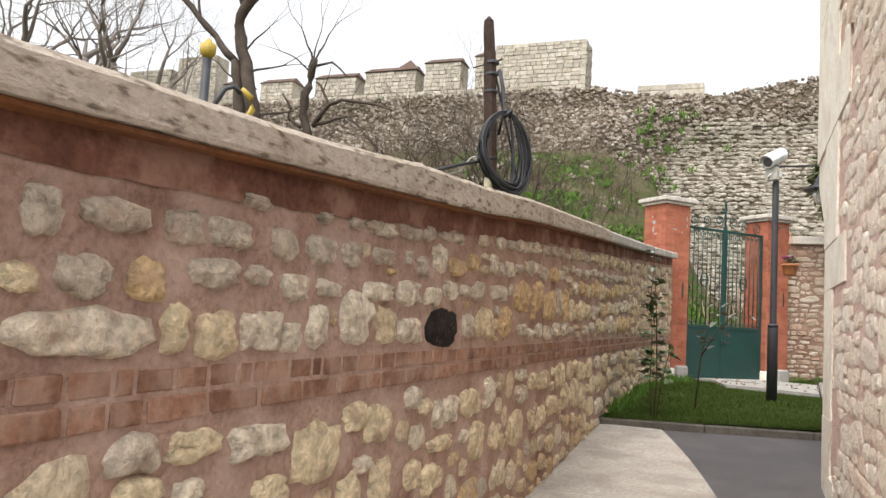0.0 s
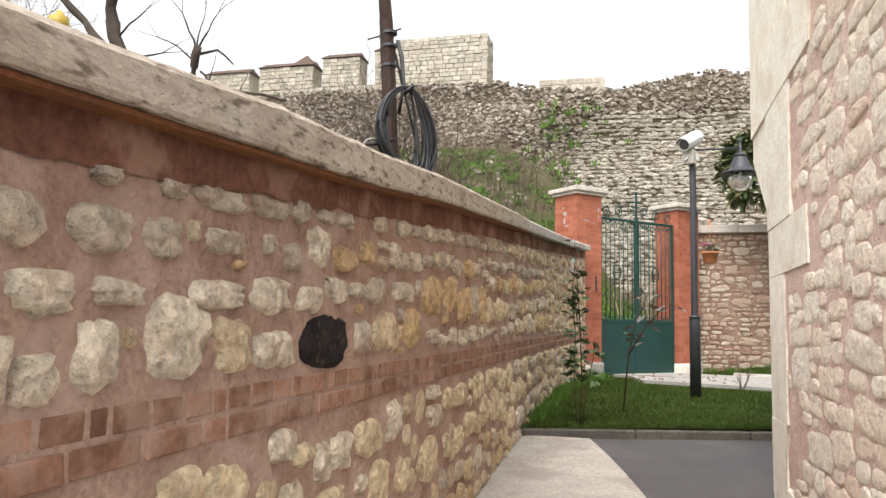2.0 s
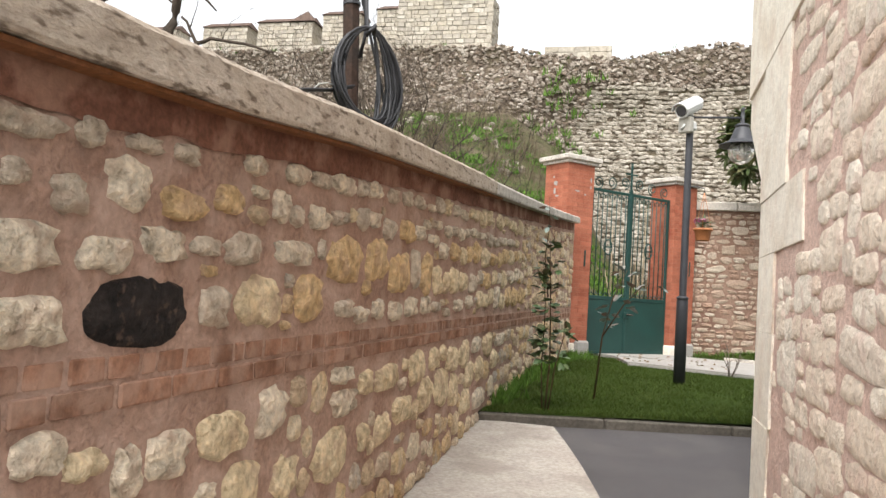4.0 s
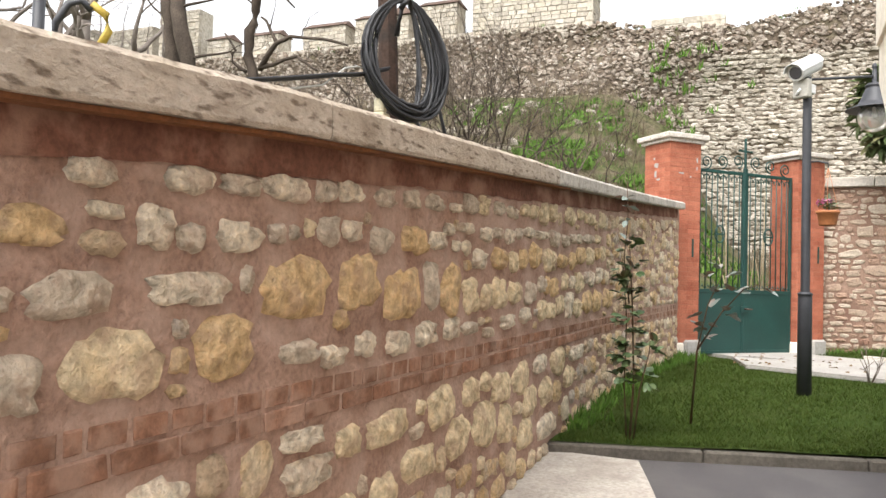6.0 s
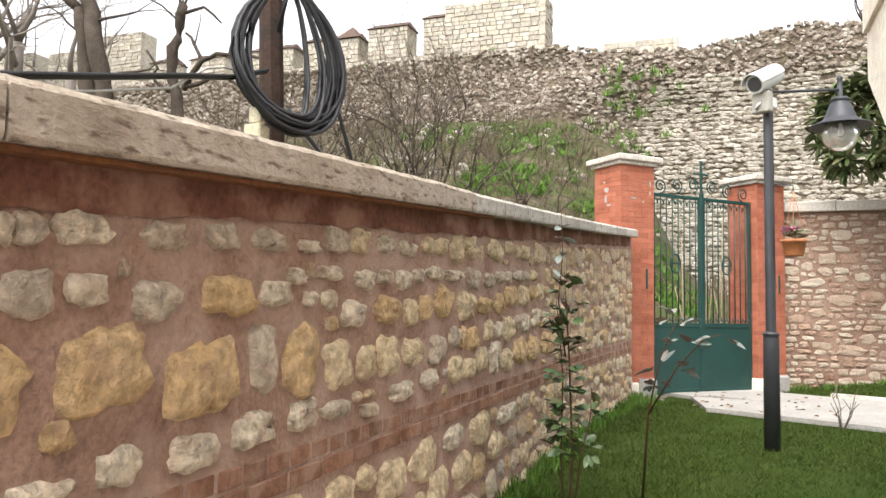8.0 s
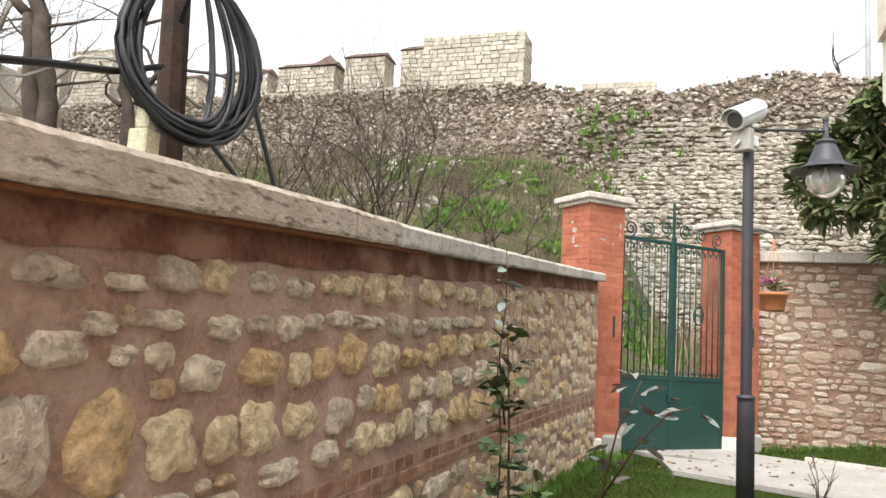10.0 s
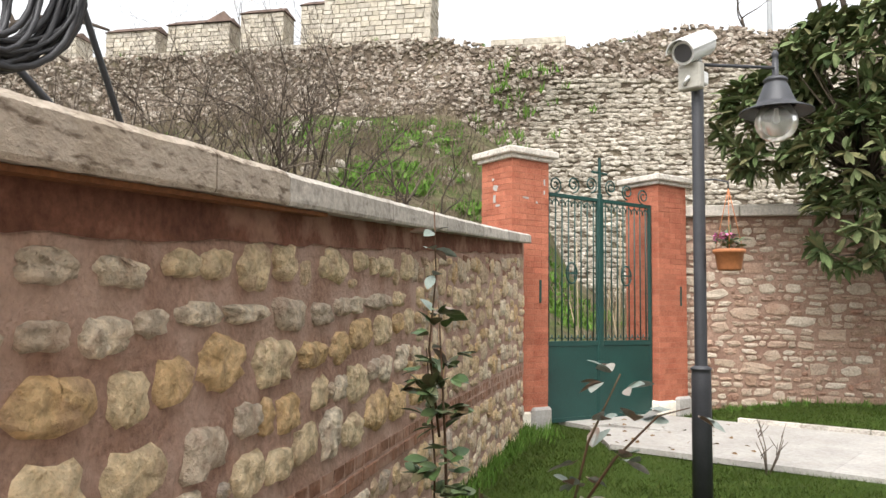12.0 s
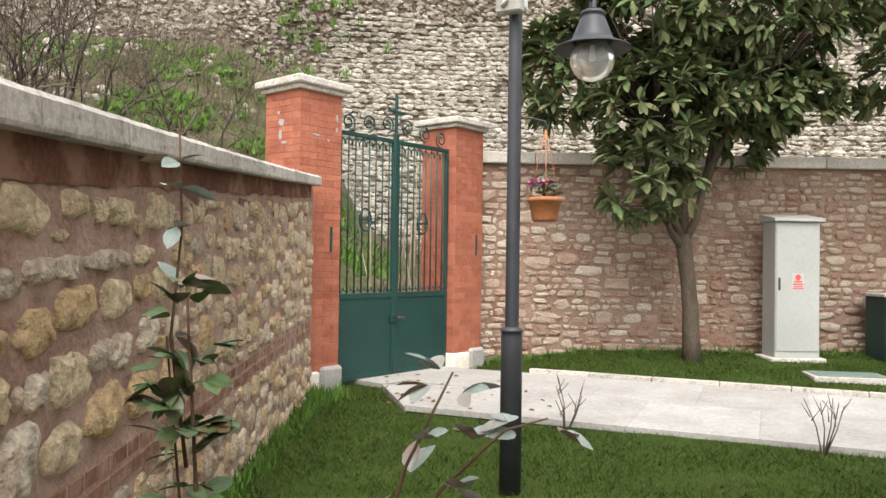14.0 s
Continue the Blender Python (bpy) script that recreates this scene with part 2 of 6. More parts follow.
def lathe(rings, sides=20):
    """Verts and faces of a turned shape from (radius, height) rings."""
    vs, fs = [], []
    for r, z in rings:
        for j in range(sides):
            w = 2 * math.pi * j / sides
            vs.append((r * math.cos(w), r * math.sin(w), z))
    for i in range(len(rings) - 1):
        for j in range(sides):
            q = (j + 1) % sides
            fs.append((i * sides + j, i * sides + q, (i + 1) * sides + q, (i + 1) * sides + j))
    return vs, fs


# ---- stones: worn pieces one unit wide and high, one unit proud ----
def stone_shape(rng, sides=9, square=0.5, rough=0.12):
    ring = []
    ph = rng.uniform(0, 6.28)
    for j in range(sides):
        w = 2 * math.pi * (j + rng.uniform(-0.28, 0.28)) / sides + ph
        c, s = math.cos(w), math.sin(w)
        q = max(abs(c), abs(s))
        r = 0.5 * ((1 - square) + square / q) * rng.uniform(0.98 - rough * 1.6, 1.06)
        ring.append((c * r, s * r))
    vs = [(x, y, -0.6) for x, y in ring]
    vs += [(x * 0.95, y * 0.95, rng.uniform(0.25, 0.8)) for x, y in ring]
    vs += [(x * 0.66 + rng.uniform(-0.05, 0.05), y * 0.66 + rng.uniform(-0.05, 0.05), rng.uniform(0.55, 1.25)) for x, y in ring]
    vs.append((rng.uniform(-0.1, 0.1), rng.uniform(-0.1, 0.1), rng.uniform(0.85, 1.2)))
    fs = []
    for a in (0, sides):
        for j in range(sides):
            q = (j + 1) % sides
            fs.append((a + j, a + q, a + sides + q, a + sides + j))
    for j in range(sides):
        fs.append((2 * sides + j, 2 * sides + (j + 1) % sides, 3 * sides))
    return vs, fs


def rugged_shape(rng, sides=13, square=0.5, ragged=1.0, jag=0.07):
    """A field stone with an uneven outline and a broken, knobbly face."""
    seed = rng.uniform(0, 90)
    ring = []
    for j in range(sides):
        w = 2 * math.pi * (j + rng.uniform(-0.4, 0.4)) / sides
        c, s = math.cos(w), math.sin(w)
        q = max(abs(c), abs(s))
        r = 0.50 * ((1 - square) + square / q) * rng.uniform(0.98 - jag, 0.98 + jag)
        r *= 1 + ragged * (0.22 * noise.noise(Vector((c * 1.3, s * 1.3, seed))) + 0.20 * noise.noise(Vector((c * 3.2, s * 3.2, seed + 7))))
        ring.append((c * r, s * r))
    vs = []
    for k, low in ((1.0, -0.7), (0.97, -0.05), (0.82, 0.72), (0.46, 0.95)):
        for x, y in ring:
            px, py = x * k, y * k
            if k < 0.9:
                px, py = px + rng.uniform(-0.035, 0.035), py + rng.uniform(-0.035, 0.035)
            up = 0.5 * noise.noise(Vector((px * 4.5, py * 4.5, seed))) + rng.uniform(-0.13, 0.13)
            vs.append((px, py, low + (up if k < 0.99 else 0.0)))
    vs.append((0, 0, 0.9 + 0.5 * noise.noise(Vector((0, 0, seed)))))
    fs = []
    for a in (0, sides, 2 * sides):
        for j in range(sides):
            q = (j + 1) % sides
            fs.append((a + j, a + q, a + sides + q, a + sides + j))
    for j in range(sides):
        fs.append((3 * sides + j, 3 * sides + (j + 1) % sides, 4 * sides))
    return vs, fs


def mortar_face(name, wall, origin, along, s0, s1, low, high, level, material, step=0.026, bend=None):
    """An uneven mortar face, thrown on by hand, that laps the edges of its stones."""
    a = Vector((along[0], along[1], 0)).normalized()
    n = a.cross(Vector((0, 0, 1)))
    ns = int((s1 - s0) / step)
    nz = int(max(high(s0) - low(s0), high(s1) - low(s1)) / step)
    vs, fs = [], []
    for i in range(ns + 1):
        s = s0 + (s1 - s0) * i / ns
        lo, hi = low(s), high(s)
        for k in range(nz + 1):
            z = lo + (hi - lo) * k / nz
            amp, lift = level(s, z)
            d = 0.010 * noise.noise(Vector((s * 7, z * 7, 1.7))) + 0.007 * noise.noise(Vector((s * 18, z * 18, 5.1)))
            p = Vector((origin[0], origin[1], 0)) + a * s + n * ((bend(s) if bend else 0.0) + amp * d + lift)
            vs.append((p.x, p.y, z))
    for i in range(ns):
        for k in range(nz):
            q = i * (nz + 1) + k
            fs.append((q, q + nz + 1, q + nz + 2, q + 1))
    return part(name, mesh_from(name, vs, fs, True), material, wall)


srng = random.Random(5)
SHAPES = [rugged_shape(srng, 13, srng.choice((0.35, 0.55, 0.8))) for i in range(44)]
BLOCKY = [stone_shape(srng, 8, 0.95) for i in range(20)]
SMALL = [stone_shape(srng, 6, 0.7) for i in range(16)]


def stone_meshes(name, shapes, material, smooth=True):
    out = []
    for vs, fs in shapes:
        me = mesh_from(name, vs, fs, smooth)
        me.materials.append(material)
        out.append(me)
    return out


def facing(origin, along, s, z, off, w, h, d, lean=0.0):
    """The place of a piece on an upright face: along its run, up, and out of it."""
    a = Vector((along[0], along[1], 0)).normalized()
    n = a.cross(Vector((0, 0, 1)))
    p = Vector((origin[0], origin[1], 0)) + a * s + n * off + Vector((0, 0, z))
    ca, sa = math.cos(lean), math.sin(lean)
    ax = a * ca + Vector((0, 0, 1)) * sa
    ay = Vector((0, 0, 1)) * ca - a * sa
    m = Matrix.Identity(4)
    for i in range(3):
        m[i][0], m[i][1], m[i][2], m[i][3] = ax[i] * w, ay[i] * h, n[i] * d, p[i]
    return m


def pack(rng, s0, s1, low, high, sizes, taken=(), gap=0.02):
    """Stones of falling size set at random with no overlap: rows of (tries, width range, height range)."""
    out, cells = [], {}

    def keep(t):
        for c in range(int((t[0] - t[2]) // 0.5), int((t[0] + t[2]) // 0.5) + 1):
            cells.setdefault(c, []).append(t)

    for t in taken:
        keep(t)
    for tries, wr, hr in sizes:
        for i in range(tries):
            s, w, h = rng.uniform(s0, s1), rng.uniform(*wr), rng.uniform(*hr)
            lo, hi = low(s) + h / 2, high(s) - h / 2
            if hi <= lo or s - w / 2 < s0 or s + w / 2 > s1:
                continue
            z = rng.uniform(lo, hi)
            z = min(hi, max(lo, round((z - lo) / 0.085) * 0.085 + lo + rng.uniform(-0.015, 0.015)))
            if any(abs(s - t[0]) < (w + t[2]) / 2 + gap and abs(z - t[1]) < (h + t[3]) / 2 + gap for t in cells.get(int(s // 0.5), ())):
                continue
            out.append([s, z, w, h])
            keep(out[-1])
    for step in range(3):
        for t in out:
            for side in range(4):
                g = 0.012
                n = list(t)
                if side < 2:
                    n[0], n[2] = t[0] + (g / 2 if side else -g / 2), t[2] + g
                else:
                    n[1], n[3] = t[1] + (g / 2 if side == 3 else -g / 2), t[3] + g
                if n[0] - n[2] / 2 < s0 or n[0] + n[2] / 2 > s1 or n[1] - n[3] / 2 < low(n[0]) or n[1] + n[3] / 2 > high(n[0]) or n[2] > 3 * n[3] or n[3] > 1.5 * n[2]:
                    continue
                near = cells.get(int(n[0] // 0.5), [])
                if any(o is not t and abs(n[0] - o[0]) < (n[2] + o[2]) / 2 + gap and abs(n[1] - o[1]) < (n[3] + o[3]) / 2 + gap for o in near):
                    continue
                t[:] = n
    return out


def lay(rng, items, wall, origin, along, shapes, meshes, far_material, near, depth, limit=300, bend=None, far_name="far_stones", name="stone"):
    """Stones near the walk as pieces of their own, the others joined."""
    soup, made = Soup(), 0
    for s, z, w, h in items:
        i = rng.randrange(len(shapes))
        off = bend(s) if bend else 0.0
        m = facing(origin, along, s, z, off, w, h, depth * rng.uniform(0.6, 1.4), rng.uniform(-0.12, 0.12))
        if near[0] <= s <= near[1] and made < limit:
            ob = new(name, meshes[i])
            ob.parent = wall
            ob.matrix_basis = m
            made += 1
        else:
            soup.add(shapes[i][0], shapes[i][1], m)
    if soup.v:
        ob = soup.put(far_name, far_material, wall, smooth=True)
        ob["kind"] = "stuff"


# ---- the lie of the land ----
def lane_z(y):
    return profile([(-6, -1.28), (8.3, -0.165), (9, -0.16)], y)


def lawn_z(x, y):
    rise = min(1.0, max(0.0, (x - 0.7) / 1.5))
    return profile([(7.5, -0.14), (8.3, -0.10), (11, -0.01), (12.6, -0.045), (16, -0.045)], y) * (1 - rise) + rise * profile([(7.5, -0.14), (8.3, -0.10), (10.4, -0.02), (11.4, -0.03), (14.2, -0.015), (15.6, 0.12), (16.6, 0.17), (20, 0.2)], y)


def kerb_y(x):
    return 8.22 + 0.30 * (x + 1.13)


def land_z(x, y):
    """Ground behind and round about: terrace behind the wall, and the weedy mound against the ruin."""
    mound = profile([(-40, 7.2), (-9, 7.0), (-4.5, 6.8), (-2.8, 5.6), (-1.0, 2.0), (1, 0.9), (40, 0.6)], x)
    t = min(1.0, max(0.0, (y - 16.5) / 11.0))
    z = 0.1 + mound * t ** 1.15
    if x < -1.6:
        z += min(1.0, (-1.6 - x) / 8.0) * 0.9 * (1 - t)
    if x > -1.3 and y < 17:
        z = -0.45 if y > 8.2 else lane_z(y) - 0.3
    if x <= -1.3 and y < 14:
        z = max(z - 0.1, lane_z(y) - 0.1)
    return z + 0.16 * noise.noise(Vector((x * 0.45, y * 0.45, 0.3))) * (1.0 if y > 17 or x < -2 else 0.0)


def sheet(name, nx, ny, place, material, label, category):
    vs = [place(i / nx, j / ny) for j in range(ny + 1) for i in range(nx + 1)]
    fs = [(j * (nx + 1) + i, j * (nx + 1) + i + 1, (j + 1) * (nx + 1) + i + 1, (j + 1) * (nx + 1) + i) for j in range(ny) for i in range(nx)]
    ob = part(name, mesh_from(name, vs, fs, True), material)
    return tagged(ob, label, category, "", "structure")


def spread(u, inner, outer):
    """Grid lines dense in the middle and running out to the horizon."""
    w = 2 * u - 1
    return math.copysign(abs(w) * inner + (abs(w) ** 7) * outer, w)


def land_place(u, v):
    x, y = spread(u, 42, 900), 14 + spread(v, 32, 900)
    far = max(abs(x) - 45, abs(y - 14) - 40, 0)
    z = land_z(x, y) if y < 29 else profile([(28, 6.5), (30, 9.6), (46, 11), (80, 6)], y) * (1 if x > -60 else 0.8)
    return (x, y, z if far == 0 else z + (0.0 - z) * min(1, far / 200))


sheet("ground", 150, 130, land_place, M_HILL, "weedy sloping ground of earth and stones", "ground")
sheet("asphalt_lane", 14, 40, lambda u, v: (-1.3 + 7.3 * u, -6 + (kerb_y(-1.3 + 7.3 * u) + 6) * v, lane_z(-6 + (kerb_y(-1.3 + 7.3 * u) + 6) * v) - 0.012), M_ASPHALT, "worn grey asphalt lane sloping gently uphill", "road")


# line of the path from the gate: its direction, its normal and its near corner
pd = Vector((1, -0.50, 0)).normalized()
pn = Vector((-pd.y, pd.x, 0))
p0 = Vector((0.25, 13.24, 0.0))


def lawn_place(u, v):
    x = -1.3 + 11.3 * u
    y0 = kerb_y(x) + 0.02
    y = y0 + (17.2 - y0) * v
    z = lawn_z(x, y) + 0.02 * noise.noise(Vector((x * 2, y * 2, 0)))
    c = (Vector((x, y, 0)) - p0).dot(pn)
    if 0.05 < c < 2.5 and (Vector((x, y, 0)) - p0).dot(pd) > -0.9:
        z = min(z, -0.01)  # the bed of the path
    return (x, y, z)


lawn = sheet("lawn", 60, 60, lawn_place, M_SOIL, "green lawn in front of the garden wall", "lawn")

# pale paving along the wall, slab by slab, with a slanting outer edge
paving = base("pavement", 0, 0, 0, 0, "pale worn limestone paving along the wall", "pavement", "", "structure")


EDGE = [(-6, 0.75), (2, 0.62), (5.0, 0.22), (6.0, 0.03), (6.76, -0.142), (7.28, -0.273), (7.74, -0.403), (8.12, -0.522), (8.45, -0.63)]


def paving_edge(y):
    return profile(EDGE, y)


prng = random.Random(3)
for j in range(12):
    ya, yb = -5.8 + j * 1.17, -5.8 + (j + 1) * 1.17 - 0.003
    yb = min(yb, 8.36)
    cut = [-1.3, -0.62 + 0.1 * (j % 2), None]
    for a, b in ((0, 2),):
        vs = []
        for i in range(7):
            y = ya + (yb - ya) * i / 6
            e = paving_edge(y)
            xl = min(cut[a], e - 0.012) + (0.004 if a else 0)
            xr = e if b == 2 else min(cut[b], e - 0.012)
            z = lane_z(y) + 0.012
            vs += [(xl, y, z), (xr, y, z), (xl, y, z - 0.06), (xr, y, z - 0.06)]
        fs = []
        for q in range(0, 24, 4):
            fs += [(q, q + 1, q + 5, q + 4), (q + 1, q + 3, q + 7, q + 5), (q, q + 4, q + 6, q + 2)]
        fs += [(0, 2, 3, 1), (24, 25, 27, 26)]
        part("slab", mesh_from("slab", vs, fs), M_PAVE, paving)

# low kerb of the lawn
kerb = base("lawn_kerb", 0, 0, 0, 0, "low worn concrete kerb edging the lawn", "kerb", "", "structure")
kdir = Vector((1, 0.30, 0)).normalized()
for j in range(7):
    x0 = -1.13 + j * 0.94
    b = boxed(0, 0.976, 0, 0.09, -0.22, 0.046, 0.012)
    ob = part("kerb_stone", b, M_KERB, kerb)
    y0 = kerb_y(x0) - 0.03
    ob.matrix_basis = pose(x0, y0, -0.15, 0, 0, math.degrees(math.atan(0.30)))

# white stone path from the gate
path = base("garden_path", 0, 0, 0, 0, "white marble slab path between the lawns", "path", "", "structure")
for i in range(-1, 9):
    for j in range(2):
        if i < 0 and j == 0:
            continue
        a0, a1, c0, c1 = i * 0.95 + 0.4 * j - 0.4, (i + 1) * 0.95 + 0.4 * j - 0.402, j * 1.2, (j + 1) * 1.2 - 0.002
        b = boxed(a0, a1, c0, c1, -0.05, 0.0, 0.0012)
        ob = part("slab", b, M_WHITE, path)
        ob.matrix_basis = Matrix.Translation((p0.x, p0.y, 0.02)) @ pose(0, 0, 0, 0, 0, math.degrees(math.atan2(pd.y, pd.x)))
for i in range(0, 13):
    b = boxed(i * 0.68, i * 0.68 + 0.672, 2.405, 2.485, -0.05, 0.045, 0.006)
    ob = part("edging_stone", b, M_CAP_GREY, path)
    ob.matrix_basis = Matrix.Translation((p0.x, p0.y, 0.02)) @ pose(0, 0, 0, 0, 0, math.degrees(math.atan2(pd.y, pd.x)))

# threshold slabs in front of the gate
for i in range(3):
    b = boxed(0.35 + 0.55 * i, 1.85, -0.28 - i * 0.5, -0.28 - i * 0.5 + 0.49, -0.05, 0.0, 0.004)
    ob = part("slab", b, M_WHITE, path)
    ob.matrix_basis = pose(-0.77, 14.57, 0.012 - 0.001 * i, 0, 0, 46.4)
# cut slab that joins threshold and path with a slanting edge
wedge = [pose(-0.77, 14.57, 0, 0, 0, 46.4) @ Vector((0.35, -0.28, 0)), p0 - pd * 0.4, p0 - pd * 0.4 + pn * 1.3]
part("slab", mesh_from("slab", [(v.x, v.y, h) for h in (0.006, -0.05) for v in wedge],
                       [(0, 1, 2), (5, 4, 3), (0, 3, 4, 1), (1, 4, 5, 2), (2, 5, 3, 0)]), M_WHITE, path)

# ---- long garden wall: rubble in pink mortar, brick band, sloping coping ----
WX = -1.13
wall_a = base("wall_garden", 0, 0, 0, 0, "rubble stone garden wall with pink mortar and a brick band", "wall", "", "structure")


def cap_low(y):
    """Underside of the coping, which climbs with the lane and sags a little at its lower end."""
    return 0.93 + 0.0728 * y + profile([(-5, -0.021), (2.0, -0.021), (4.3, -0.015), (5.2, 0.012), (7.5, 0.02), (14.2, 0.019)], y)


def cap_thick(y):
    return profile([(-5, 0.098), (2.8, 0.099), (3.5, 0.128), (5.3, 0.124), (7.5, 0.113), (8.2, 0.10), (14.2, 0.092)], y)


def wall_bend(y):
    return 0.006 * max(0.0, y - 9.5) ** 2


def band_top(y):
    return 0.555 + 0.012 * (y - 2)


A0, A1 = -5.0, 14.12
vs, fs = [], []
NA = 120
for i in range(NA + 1):
    y = A0 + (A1 - A0) * i / NA
    for k2 in range(9):
        z = lane_z(min(y, 8.2)) - 0.4 + (cap_low(y) - lane_z(min(y, 8.2)) + 0.4) * k2 / 8
        vs.append((WX + wall_bend(y) - 0.03, y, z))
    vs.append((WX - 0.46 + wall_bend(y), y, cap_low(y)))
    vs.append((WX - 0.46 + wall_bend(y), y, lane_z(min(y, 8.2)) - 0.4))
for i in range(NA):
    for k2 in range(11):
        a, b = i * 11 + k2, i * 11 + (k2 + 1) % 11
        fs.append((a, a + 11, b + 11, b))
fs += [tuple(range(11)), tuple(NA * 11 + q for q in range(11))[::-1]]
part("mortar_body", mesh_from("mortar_body", vs, fs, False), M_MORTAR, wall_a)


def wall_level(s, z):
    """How rough the mortar lies and how far out: smoother and fuller about the bricks."""
    if band_top(s) - 0.135 < z < band_top(s) + 0.005:
        return 0.2, 0.004
    if z > cap_low(s) - 0.105:
        return 0.3, 0.003
    return 1.0, 0.0


mortar_face("mortar_face", wall_a, (WX, 0), (0, 1), 0.0, A1, lambda y: lane_z(min(y, 8.2)) - 0.05, cap_low, wall_level, M_MORTAR, 0.026, wall_bend)

# coping: long concrete lengths, then short grey stones
cuts = [-5.0, -2.1, 0.6, 5.33, 7.58, 8.02, 8.55, 9.15, 9.7, 10.3, 10.9, 11.5, 12.1, 12.7, 13.3, 14.06]
for y0, y1 in zip(cuts, cuts[1:]):
    n = max(2, int((y1 - y0) / 0.05))
    vs, fs = [], []
    for i in range(n + 1):
        y = y0 + 0.004 + (y1 - y0 - 0.008) * i / n
        xo = WX + wall_bend(y)
        zl = cap_low(y)
        th = cap_thick(y)
        w = 0.004 * noise.noise(Vector((y * 4, 3.0, 2))) + 0.004 * noise.noise(Vector((y * 17, 3.0, 2)))
        v2 = 0.004 * noise.noise(Vector((y * 5, 8.0, 2))) + 0.003 * noise.noise(Vector((y * 15, 8.0, 2)))
        e = 0.012
        for px, pz in ((-0.55, 0), (0.085 + w, 0 + v2), (0.09 + w, e), (0.088 + w, th - e * 1.5 + v2), (0.07 + w, th + v2), (-0.54, th + 0.02), (-0.56, th)):
            vs.append((xo + px, y, zl + pz))
    for i in range(n):
        for q in range(7):
            a, b = i * 7 + q, i * 7 + (q + 1) % 7
            fs.append((a, a + 7, b + 7, b))
    fs += [tuple(range(7)), tuple(n * 7 + q for q in range(7))[::-1]]
    part("coping_length" if y1 < 8.1 else "coping_stone", mesh_from("coping", vs, fs), M_CAP_PALE if y1 < 8.1 else M_CAP_GREY, wall_a, "pitted weathered concrete coping" if y1 < 8.1 else "")

# thin orange-stained board under the coping
vs, fs = [], []
for i in range(61):
    y = A0 + (8.4 - A0) * i / 60
    z = cap_low(y)
    x = WX + wall_bend(y)
    vs += [(x - 0.02, y, z - 0.002), (x + 0.066, y, z - 0.002), (x + 0.066, y, z - 0.014), (x - 0.02, y, z - 0.014)]
for i in range(60):
    for q in range(4):
        a, b = i * 4 + q, i * 4 + (q + 1) % 4
        fs.append((a, a + 4, b + 4, b))
part("stained_board", mesh_from("stained_board", vs, fs), M_RUST, wall_a, "thin orange-stained board under the coping")

wrng = random.Random(11)
W_MESH = stone_meshes("stone", SHAPES, M_STONE, True)
# stones that stand out: place along the wall, height, width and height of the stone, and its kind
STRETCH_A = [
    (1.85, 0.73, 0.09, 0.07, "y"), (1.89, 0.86, 0.10, 0.11, "g"), (2.01, 0.74, 0.15, 0.10, "g"), (2.03, 0.63, 0.42, 0.11, "w"), (2.08, 0.88, 0.20, 0.08, "g"),
    (2.18, 0.75, 0.13, 0.11, "o"), (2.19, 0.36, 0.18, 0.10, "g"), (2.22, 0.28, 0.16, 0.07, "y"), (2.29, 0.88, 0.15, 0.10, "g"), (2.29, 0.64, 0.11, 0.13, "y"),
    (2.39, 0.25, 0.12, 0.07, "w"), (2.40, 0.36, 0.21, 0.09, "y"), (2.41, 0.78, 0.25, 0.09, "g"), (2.44, 0.63, 0.18, 0.14, "y"), (2.47, 0.89, 0.21, 0.09, "g"),
    (2.57, 0.99, 0.14, 0.05, "g"), (2.60, 0.79, 0.11, 0.06, "g"), (2.64, 0.64, 0.21, 0.14, "w"), (2.67, 0.34, 0.32, 0.11, "w"), (2.71, 0.89, 0.14, 0.11, "g"),
    (2.74, 0.19, 0.20, 0.10, "y"), (2.78, 0.62, 0.11, 0.09, "w"),
]
STRETCH_B = [
    (2.79, 0.77, 0.18, 0.09, "w"), (2.93, 0.66, 0.13, 0.15, "w"), (2.93, 0.90, 0.18, 0.10, "g"), (2.93, 1.00, 0.10, 0.04, "g"), (2.98, 0.78, 0.16, 0.06, "g"),
    (2.99, 0.27, 0.34, 0.21, "y"), (3.12, 0.90, 0.14, 0.10, "g"), (3.14, 1.01, 0.09, 0.05, "g"), (3.21, 0.69, 0.27, 0.19, "w"), (3.22, 0.11, 0.17, 0.12, "y"),
    (3.24, 0.35, 0.19, 0.11, "y"), (3.32, 0.18, 0.14, 0.07, "w"), (3.34, 1.02, 0.25, 0.06, "g"), (3.35, 0.79, 0.28, 0.08, "w"), (3.38, 0.92, 0.19, 0.07, "g"),
    (3.42, 0.31, 0.24, 0.15, "y"), (3.43, 0.67, 0.18, 0.15, "y"), (3.44, 0.87, 0.05, 0.03, "o"), (3.48, 0.09, 0.22, 0.19, "y"), (3.60, 0.94, 0.07, 0.06, "g"),
    (3.61, 1.04, 0.24, 0.07, "g"), (3.63, 0.80, 0.23, 0.12, "w"),
]
